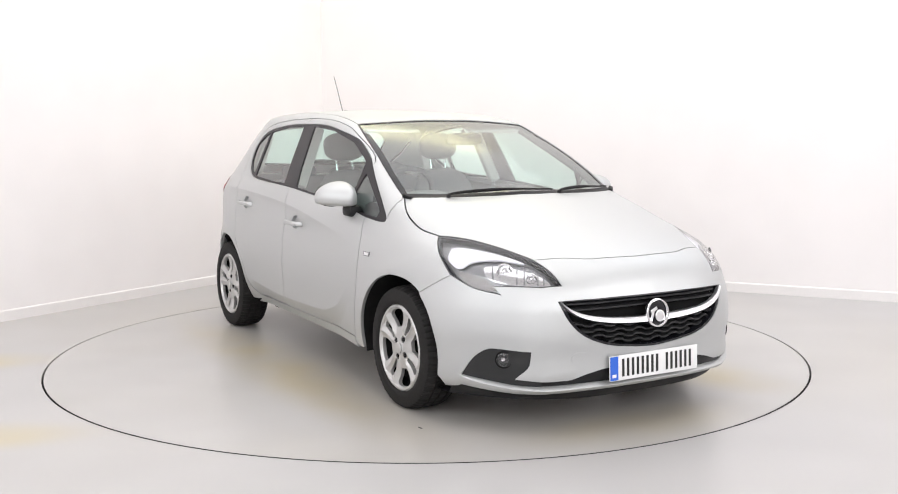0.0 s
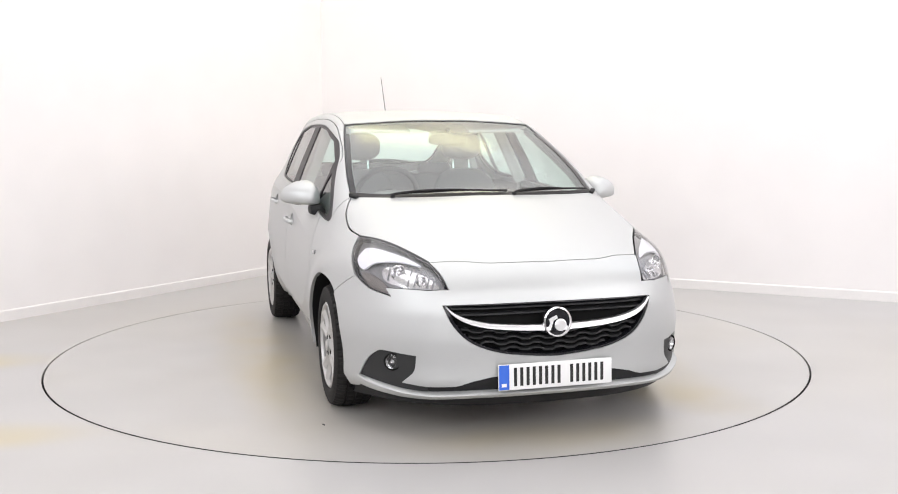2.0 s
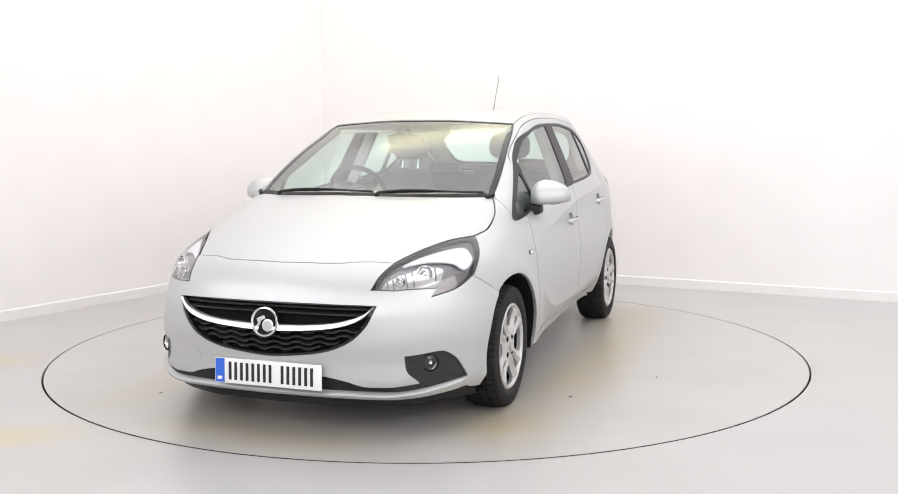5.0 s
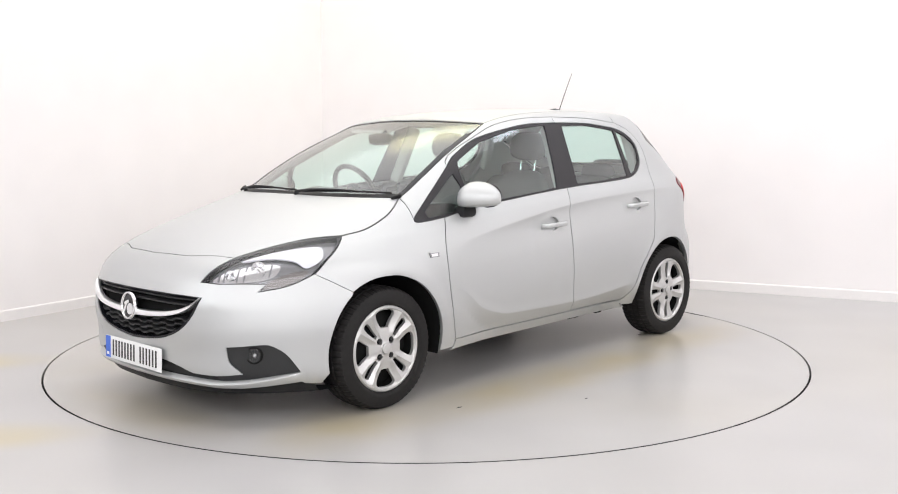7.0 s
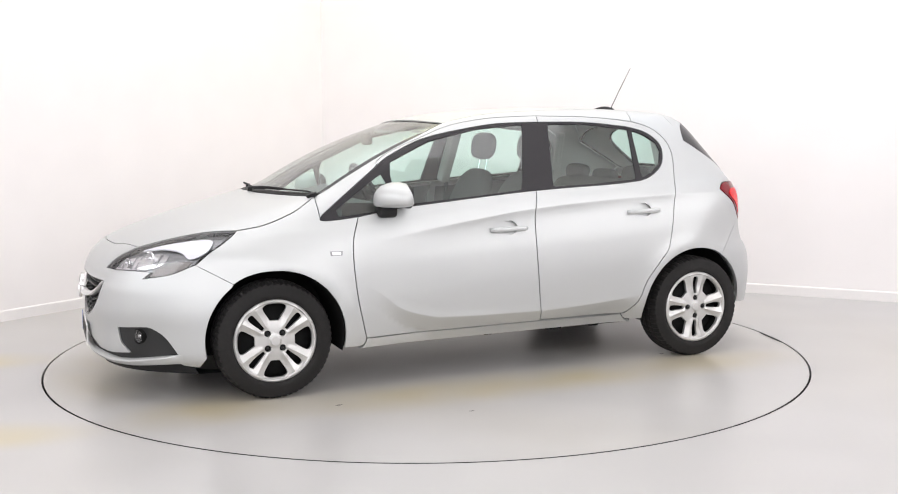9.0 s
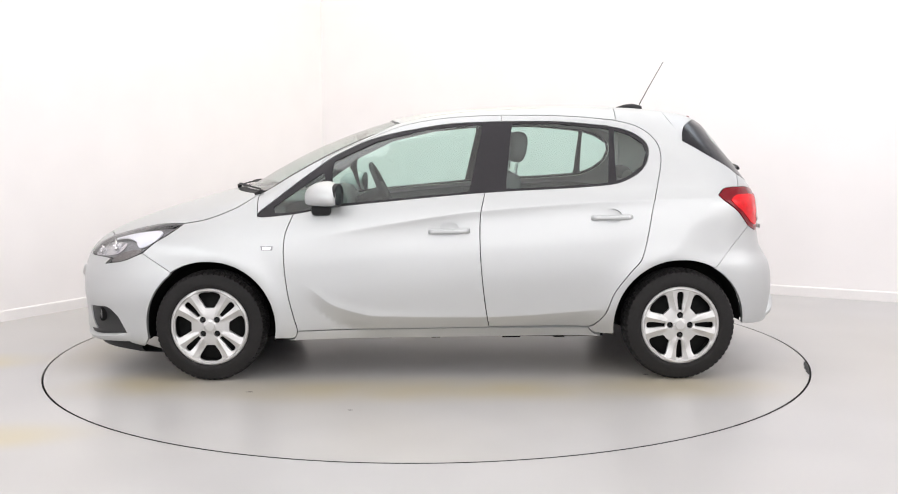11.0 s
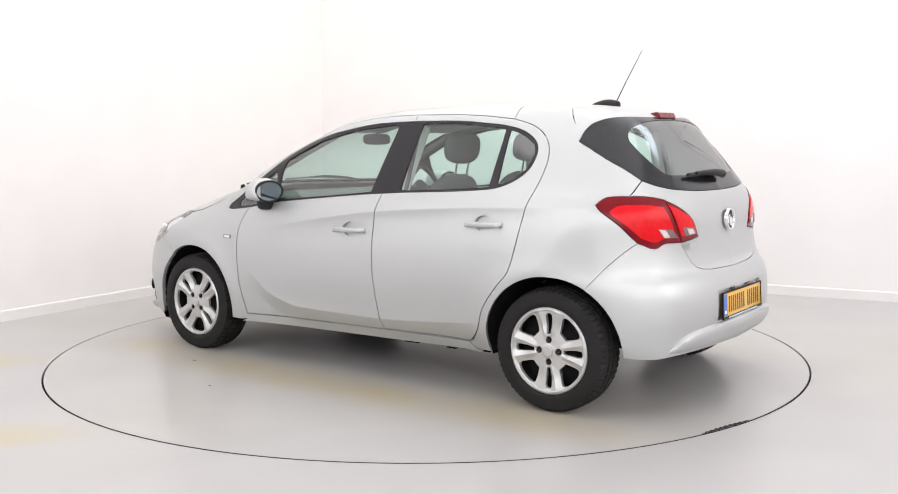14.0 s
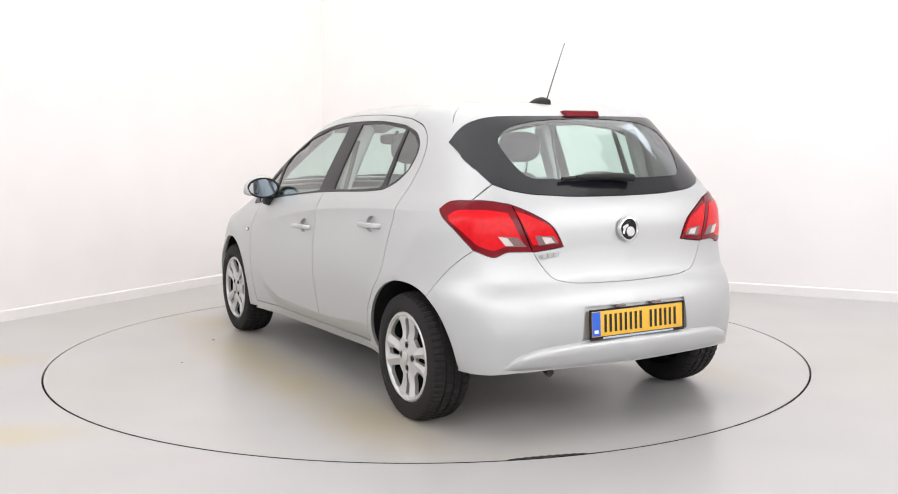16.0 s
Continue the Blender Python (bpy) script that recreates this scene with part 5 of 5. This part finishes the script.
def wheel_face():
    holes = []
    for k in range(4):
        a = math.pi / 2 * k
        turn = lambda p: (p[0] * math.cos(a) - p[1] * math.sin(a), p[0] * math.sin(a) + p[1] * math.cos(a))
        big = spline([(0.096, -0.022, 1), (0.096, 0.022, 1), (0.148, 0.054), (0.164, 0.056), (0.176, 0.036), (0.179, 0.0), (0.176, -0.036), (0.164, -0.056), (0.148, -0.054)], 0.012, True)
        holes.append([turn(p) for p in big])
        b = a + math.pi / 4
        turn2 = lambda p: (p[0] * math.cos(b) - p[1] * math.sin(b), p[0] * math.sin(b) + p[1] * math.cos(b))
        slot = spline([(0.076, -0.0085, 1), (0.076, 0.0085, 1), (0.164, 0.0155), (0.172, 0.0), (0.164, -0.0155)], 0.012, True)
        holes.append([turn2(p) for p in slot])
        holes.append([turn2((0.0505 + 0.0160 * math.cos(w), 0.0160 * math.sin(w))) for w in np.linspace(0, 2 * math.pi, 14, endpoint=False)])
    edge = [(0.199 * math.cos(w), 0.199 * math.sin(w)) for w in np.linspace(0, 2 * math.pi, 72, endpoint=False)]

    def height(x, y):
        r, a = math.hypot(x, y), math.atan2(y, x)
        spoke = abs(((a + math.pi / 4) % (math.pi / 2)) - math.pi / 4)
        ridge = 0.013 * max(0, 1 - abs(spoke - 0.535) / 0.19) * min(1, max(0, (r - 0.06) / 0.03)) * min(1, max(0, (0.190 - r) / 0.012))
        lip = 0.010 * min(1, max(0, (r - 0.180) / 0.006)) - 0.006 * min(1, max(0, (r - 0.193) / 0.006))
        return -0.014 - 0.012 * math.exp(-((r - 0.12) / 0.05) ** 2) + ridge + lip + (0.004 if r < 0.03 else 0)
    lines = []
    for k in range(4):
        for off in (-0.535, 0.535):
            a = math.pi / 2 * k + off
            lines.append([(r * math.cos(a), r * math.sin(a)) for r in np.linspace(0.068, 0.178, 16)])
    for r in (0.1805, 0.1865, 0.193):
        lines.append([(r * math.cos(a), r * math.sin(a)) for a in np.linspace(0, 2 * math.pi, 96, endpoint=False)])
    return flat_plate(edge, holes, height, 0.0075, 0.018, lines)


def tyre_mesh():
    bm = bmesh.new()
    n = 240
    prof = [(0.212, -0.082), (0.214, -0.090), (0.224, -0.0955), (0.245, -0.0985), (0.272, -0.096), (0.290, -0.088), (0.300, -0.074), (0.3040, -0.058), (0.3040, -0.046), (0.297, -0.044),
            (0.297, -0.038), (0.3055, -0.036), (0.3060, -0.006), (0.298, -0.004), (0.298, 0.004), (0.3060, 0.006), (0.3055, 0.036), (0.297, 0.038), (0.297, 0.044), (0.3040, 0.046),
            (0.3040, 0.058), (0.300, 0.074), (0.292, 0.090), (0.274, 0.0965), (0.245, 0.0985), (0.238, 0.0992), (0.232, 0.0985), (0.226, 0.0965), (0.219, 0.0935), (0.215, 0.088), (0.213, 0.080)]
    rows = lathe(bm, prof, n)
    for (r, h), ring in zip(prof, rows):
        if 0.289 < r < 0.3045 and abs(h) > 0.045:
            for i, v in enumerate(ring):
                if i % 4 == (0 if h > 0 else 2):
                    v.co.x *= 0.982
                    v.co.y *= 0.982
        elif 0.3045 < r:
            for i, v in enumerate(ring):
                if i % 5 == 0:
                    v.co.x *= 0.986
                    v.co.y *= 0.986
    for v in bm.verts:
        if v.co.y < -0.3030:
            v.co.y = -0.3030
    bmesh.ops.recalc_face_normals(bm, faces=bm.faces)
    return bm


wheel_parts = None
for sx, sy in ((1, 1), (1, -1), (-1, 1), (-1, -1)):
    spin = {(1, 1): 0, (1, -1): 12, (-1, 1): 45, (-1, -1): 30}[(sx, sy)]
    m = Matrix.Translation((sx * AXLE, sy * 0.752, 0.2945)) @ Matrix(((1, 0, 0, 0), (0, 0, sy, 0), (0, 1, 0, 0), (0, 0, 0, 1)))
    if sy > 0:
        m = Matrix.Translation((sx * AXLE, sy * 0.752, 0.2945)) @ Matrix(((-1, 0, 0, 0), (0, 0, 1, 0), (0, 1, 0, 0), (0, 0, 0, 1)))
    if wheel_parts is None:
        rim = bmesh.new()
        lathe(rim, [(0.206, -0.085), (0.196, -0.07), (0.190, 0.0), (0.200, 0.080), (0.207, 0.084)], 64)
        lathe(rim, [(0.187, 0.015), (0.15, 0.03), (0.10, 0.045), (0.07, 0.05), (0.0, 0.05)], 48)
        cover = wheel_face()
        tyre = tyre_mesh()
        wheel_parts = {}
        for key, b_, mt in (("wheel", rim, UNDER), ("wheel_trim", cover, WHEELSILVER), ("tyre", tyre, RUBBER)):
            me = bpy.data.meshes.new(key)
            b_.to_mesh(me)
            me.materials.append(mt)
            me.polygons.foreach_set("use_smooth", [True] * len(me.polygons))
            me.set_sharp_from_angle(angle=radians(32))
            wheel_parts[key] = me
        b_ = bmesh.new()
        lathe(b_, [(0.0, 0.012), (0.008, 0.011), (0.0105, 0.008), (0.0105, -0.01)], 8)
        wheel_parts["bolt"] = bpy.data.meshes.new("wheel_bolt")
        b_.to_mesh(wheel_parts["bolt"])
        wheel_parts["bolt"].materials.append(BLACK)
        b_ = bmesh.new()
        lathe(b_, [(0.0, 0.005), (0.022, 0.004), (0.027, 0.001), (0.027, -0.006)], 32)
        wheel_parts["cap"] = bpy.data.meshes.new("centre_cap")
        b_.to_mesh(wheel_parts["cap"])
        wheel_parts["cap"].materials.append(WHEELSILVER)
    w = new("wheel", wheel_parts["wheel"])
    w.parent, w.matrix_basis = car, m
    tagged(w, "road wheel with black tyre and silver trim")
    ty = new("tyre", wheel_parts["tyre"])
    ty.parent = w
    ty.matrix_basis = Matrix.Diagonal((0.972, 0.972, 1, 1))
    tagged(ty, "black rubber tyre")
    tr = new("wheel_trim", wheel_parts["wheel_trim"])
    tr.parent, tr.matrix_basis = w, pose(0, 0, 0.099, 0, 0, spin) @ Matrix.Diagonal((1.045, 1.045, 1, 1))
    tagged(tr, "silver wheel trim with eight spokes")
    cp = new("centre_cap", wheel_parts["cap"])
    cp.parent, cp.matrix_basis = w, pose(0, 0, 0.094)
    for k in range(4):
        a = radians(spin + 45 + 90 * k)
        bo = new("wheel_bolt", wheel_parts["bolt"])
        bo.parent, bo.matrix_basis = w, pose(0.0528 * math.cos(a), 0.0528 * math.sin(a), 0.076)
    # dark liner of the arch
    bm = bmesh.new()
    an = np.radians(np.linspace(-14, 194, 30) if sx > 0 else np.linspace(-12, 181, 30))
    yi = 0.50
    edge_y = half_width(sx * AXLE + 0.35 * np.cos(an), np.maximum(AXLE_Z + 0.35 * np.sin(an), 0.26)) - np.where(np.cos(an) * sx > 0.6, 0.065, np.where(np.cos(an) * sx > -0.2, 0.03, 0.014))
    rows = [[bm.verts.new((sx * AXLE + r * math.cos(a), sy * y, AXLE_Z + r * math.sin(a))) for r, y in ((0.352, e), (0.350, 0.66), (0.345, yi), (0.20, yi), (0.10, yi))] for a, e in zip(an, edge_y)]
    for a, b in zip(rows, rows[1:]):
        for i in range(4):
            bm.faces.new((a[i], a[i + 1], b[i + 1], b[i]))
    smooth(part("arch_liner", bm, UNDER, car, "black wheel arch liner"))

# ---- underside and cabin ----
bm = bmesh.new()
box(bm, -0.88, 0.90, -0.74, 0.74, 0.232, 0.262, 0.01)
box(bm, -1.70, -0.88, -0.49, 0.49, 0.265, 0.32, 0.025)
box(bm, 0.90, 1.95, -0.49, 0.49, 0.17, 0.26, 0.02)
box(bm, 0.9, 1.9, -0.48, 0.48, 0.26, 0.66, 0.05)
box(bm, -1.45, -1.1, -0.72, 0.72, 0.27, 0.33, 0.02)
part("underbody", bm, UNDER, car, "dark coated underbody")
bm = bmesh.new()
tube(bm, [(-1.50, 0.36, 0.280), (-1.68, 0.37, 0.278), (-1.745, 0.38, 0.262)], 0.019, 14)
part("exhaust_pipe", bm, STEEL, car, "downturned steel exhaust pipe")
for s in (1, -1):
    bm = bmesh.new()
    box(bm, -0.86, 0.88, s * 0.733 - 0.006, s * 0.733 + 0.006, 0.219, 0.24, 0.002)
    for x, w in ((-0.62, 0.03), (-0.36, 0.05), (0.05, 0.025), (0.33, 0.04), (0.70, 0.03)):
        box(bm, x - w, x + w, s * 0.733 - 0.009, s * 0.733 + 0.009, 0.212, 0.224, 0.003)
    part("jacking_flange", bm, UNDER, car, "dark seam under the sill")

bm = bmesh.new()
box(bm, -0.88, 0.87, -0.74, 0.74, 0.30, 0.34, 0.01)
box(bm, -1.70, -0.86, -0.48, 0.48, 0.30, 0.345, 0.01)
box(bm, 0.84, 0.875, -0.74, 0.74, 0.30, 0.70, 0.01)
box(bm, 0.86, 1.0, -0.70, 0.70, 0.68, 0.93, 0.01)
box(bm, -0.9, 0.9, -0.12, 0.12, 0.33, 0.52, 0.04)
part("cabin_floor", bm, DASH, car, "dark carpeted cabin floor")


def inner_skin(name, way, loops, holes, mat, label, deep, side=False):
    vs, fs, ns = sheet(way, loops, holes, step=0.06, gap=0.012, out=-deep, fold=0)
    return mesh_of(name, [(vs, [f[::-1] for f in fs], [-q for q in ns])], mat, car, side, label)


for side in (False, True):
    inner_skin("door_card", "L", loop(dlo_bottom_f, door_front, sill_top_f, door_mid_low), [], DASH, "dark door lining", 0.045, side)
    inner_skin("door_card", "L", laid("L", spline([(-0.23, 0.99, 1), (-0.22, 0.34, 1), (-0.80, 0.34, 1), (-1.02, 0.66), (-1.10, 1.0, 1), (-0.8, 1.03)], 0.05, True)), [], DASH, "dark door lining", 0.045, side)
    s = -1 if side else 1
    for a, b, wd in (((-0.27, 0.715, 1.0), (-0.315, 0.565, 1.36), 0.035), ((-1.13, 0.665, 1.06), (-1.12, 0.575, 1.33), 0.028)):
        bm = bmesh.new()
        m = Matrix.Translation(Vector((a[0], s * a[1], a[2]))) @ Vector((b[0] - a[0], s * (b[1] - a[1]), b[2] - a[2])).to_track_quat("Z", "Y").to_matrix().to_4x4()
        box(bm, -wd, wd, -wd, wd, 0, (Vector(b) - Vector(a)).length, 0.015, m)
        bmesh.ops.recalc_face_normals(bm, faces=bm.faces)
        part("pillar_trim", bm, LINING, car, "light grey pillar lining")
    bm = bmesh.new()
    tube(bm, [(0.95, s * 0.655, 0.98), (0.75, s * 0.635, 1.10), (0.5, s * 0.595, 1.225), (0.27, s * 0.555, 1.335)], 0.024, 8)
    smooth(part("pillar_trim", bm, DASH, car, "dark front pillar lining"))
    bm = bmesh.new()
    tube(bm, [(-0.325, s * 0.640, 1.28), (-0.30, s * 0.715, 1.0), (-0.28, s * 0.73, 0.55)], 0.014, 6)
    part("seat_belt", bm, FABRIC, car, "dark seat belt")
for side in (False, True):
    inner_skin("roof_edge_lining", "S", rail_loop, [], LINING, "light grey lining above the doors", 0.03, side)
    inner_skin("quarter_lining", "S", quarter_loop, [], LINING, "light grey rear side lining", 0.03, side)
inner_skin("headlining", "T", loop(roof_front, roof_side, gate_front, over(roof_side)), [], LINING, "light grey roof lining", 0.035)
inner_skin("tailgate_lining", "R", glass_loop, [clear_loop], LINING, "light grey lining round the rear window", 0.014)
inner_skin("tailgate_lining", "T", loop(gate_front, gate_side, glass_top, over(glass_top), over(gate_side)), [], LINING, "light grey lining above the rear window", 0.03)
inner_skin("tailgate_lining", "B", laid("B", spline([(0.40, 1.0, 1), (0.40, 0.70, 1), (-0.40, 0.70, 1), (-0.40, 1.0, 1)], 0.06, True)), [], DASH, "dark tailgate lining", 0.05)
bm = bmesh.new()
rows = []
for y in np.linspace(-0.69, 0.69, 25):
    f = 1 - (y / 0.75) ** 2 * 0.5
    hood = 0.055 * math.exp(-((y + 0.36) / 0.17) ** 4)
    sec = [(1.12 * (1 - 0.22 * (y / 0.7) ** 2), 0.955), (0.85, 0.958), (0.66, 0.955 + hood), (0.60, 0.94 + hood), (0.575, 0.90), (0.60, 0.78), (0.68, 0.62), (0.95, 0.50)]
    rows.append([bm.verts.new((x, y, z)) for x, z in sec])
for a, b in zip(rows, rows[1:]):
    for i in range(7):
        bm.faces.new((a[i], b[i], b[i + 1], a[i + 1]))
bmesh.ops.recalc_face_normals(bm, faces=bm.faces)
dash = smooth(part("dashboard", bm, DASH, car, "dark moulded dashboard"), 50)
bm = bmesh.new()
m = Matrix.Translation((0.40, -0.35, 0.965)) @ pose(0, 0, 0, 0, -64, 0)
ring = [m @ Vector((0.178 * math.cos(a), 0.178 * math.sin(a), 0)) for a in np.linspace(0, 2 * math.pi, 41)]
tube(bm, ring, 0.0155, 10)
wheel_rim = smooth(part("steering_wheel", bm, BLACK, car, "black three-spoke steering wheel"), 60)
bm = bmesh.new()
lathe(bm, [(0, 0.02), (0.045, 0.016), (0.065, 0.0), (0.06, -0.03), (0, -0.04)], 24, m)
for a in (0, 90, 180, 270)[1:]:
    box(bm, 0.04, 0.17, -0.018, 0.018, -0.015, 0.002, 0.005, m @ pose(0, 0, 0, 0, 0, {90: 90, 180: 180, 270: 270}[a]))
smooth(part("steering_hub", bm, GREYPL, wheel_rim, "dark steering wheel hub and spokes"))
bm = bmesh.new()
tube(bm, [(0.40, -0.35, 0.965), (0.62, -0.35, 0.86)], 0.035, 12)
part("steering_column", bm, BLACK, wheel_rim, "black steering column")


def pad(bm, sx, sy, sz, m, power=3.2, bulge=0.0):
    """A padded block: a rounded box with soft sides."""
    r = bmesh.ops.create_uvsphere(bm, u_segments=28, v_segments=18, radius=1)
    for v in r["verts"]:
        c = v.co.normalized()
        k = (abs(c.x) ** power + abs(c.y) ** power + abs(c.z) ** power) ** (-1 / power)
        v.co = m @ Vector((c.x * k * sx, c.y * k * sy, c.z * k * sz))
    return r["verts"]


def front_seat(y):
    bm = bmesh.new()
    pad(bm, 0.26, 0.245, 0.085, pose(0.02, y, 0.555, 0, -6, 0))
    seat = smooth(part("front_seat", bm, FABRIC, car, "charcoal fabric front seat"), 80)
    bm = bmesh.new()
    m = pose(-0.235, y, 0.585, 0, -18, 0)
    vs = pad(bm, 0.075, 0.235, 0.275, m @ pose(0, 0, 0.255))
    inv = m.inverted()
    for v in bm.verts:
        q = inv @ v.co
        q.y = q.y * (1 - 0.16 * max(0, (q.z - 0.25) / 0.3))
        q.x += 0.03 * (q.y / 0.24) ** 2
        v.co = m @ q
    smooth(part("backrest", bm, FABRIC, seat, "charcoal fabric backrest"), 80)
    bm = bmesh.new()
    pad(bm, 0.055, 0.135, 0.088, pose(-0.415, y, 1.240, 0, -10, 0), 2.8)
    smooth(part("headrest", bm, FABRIC, seat, "charcoal fabric headrest"), 80)
    bm = bmesh.new()
    for d in (-0.055, 0.055):
        tube(bm, [(-0.395, y + d, 1.04), (-0.415, y + d, 1.16)], 0.0065, 8)
    part("headrest_posts", bm, CHROME, seat, "steel headrest posts")


front_seat(0.345)
front_seat(-0.345)
bm = bmesh.new()
pad(bm, 0.25, 0.62, 0.09, pose(-0.78, 0, 0.56, 0, -5, 0), 5)
bench = smooth(part("rear_bench", bm, FABRIC, car, "charcoal fabric rear bench"), 80)
bm = bmesh.new()
pad(bm, 0.07, 0.62, 0.25, pose(-1.06, 0, 0.79, 0, -18, 0), 6)
smooth(part("backrest", bm, FABRIC, bench, "charcoal fabric rear backrest"), 80)
for y in (0.36, 0.0, -0.36):
    bm = bmesh.new()
    pad(bm, 0.045, 0.125, 0.05 if y else 0.04, pose(-1.135, y, 1.065 if y else 1.05, 0, -14, 0), 3.2)
    smooth(part("headrest", bm, FABRIC, bench, "low charcoal rear headrest"), 80)
bm = bmesh.new()
box(bm, -1.62, -1.14, -0.55, 0.55, 0.93, 0.955, 0.008)
part("parcel_shelf", bm, DASH, car, "dark parcel shelf")
bm = bmesh.new()
m = pose(0.50, -0.01, 1.287, 0, 8, -6)
pad(bm, 0.018, 0.112, 0.034, m, 4)
mir = smooth(part("inside_mirror", bm, BLACK, car, "black inside mirror"), 60)
bm = bmesh.new()
tube(bm, [(0.50, 0, 1.295), (0.485, 0, 1.32), (0.47, 0, 1.335)], 0.012, 8)
part("mirror_stalk", bm, BLACK, mir, "black mirror stalk")
for y in (0.35, -0.35):
    bm = bmesh.new()
    box(bm, -0.09, 0.09, -0.17, 0.17, -0.008, 0.008, 0.006, pose(0.20, y, 1.352, 0, 14, 0))
    part("sun_visor", bm, LINING, car, "light grey folded sun visor")


# ---- what turns: the turntable and the car on it, one turn ----
TURN = [(0.0, -60.43), (0.5, -61.68), (1.0, -64.65), (1.5, -69.0), (2.0, -75.0), (2.5, -80.95), (3.0, -87.0), (3.5, -92.97), (4.0, -99.0), (4.5, -104.95),
        (5.5, -116.95), (6.8, -132.6), (7.5, -140.95), (8.0, -146.95), (8.5, -152.8), (9.0, -158.8), (10.2, -172.1), (11.5, -187.2), (12.0, -193.2),
        (12.5, -199.1), (13.0, -205.2), (13.5, -211.2), (14.0, -217.3), (14.5, -223.2), (15.0, -229.3), (15.5, -235.3), (16.0, -241.45)]


def motions():
    walk(car, [(t, pose(0, 0, 0, 0, 0, a) @ pose(-0.103, 0.022, 0)) for t, a in TURN])
    walk(turntable, [(t, pose(0, 0, 0, 0, 0, a)) for t, a in TURN])


motions()
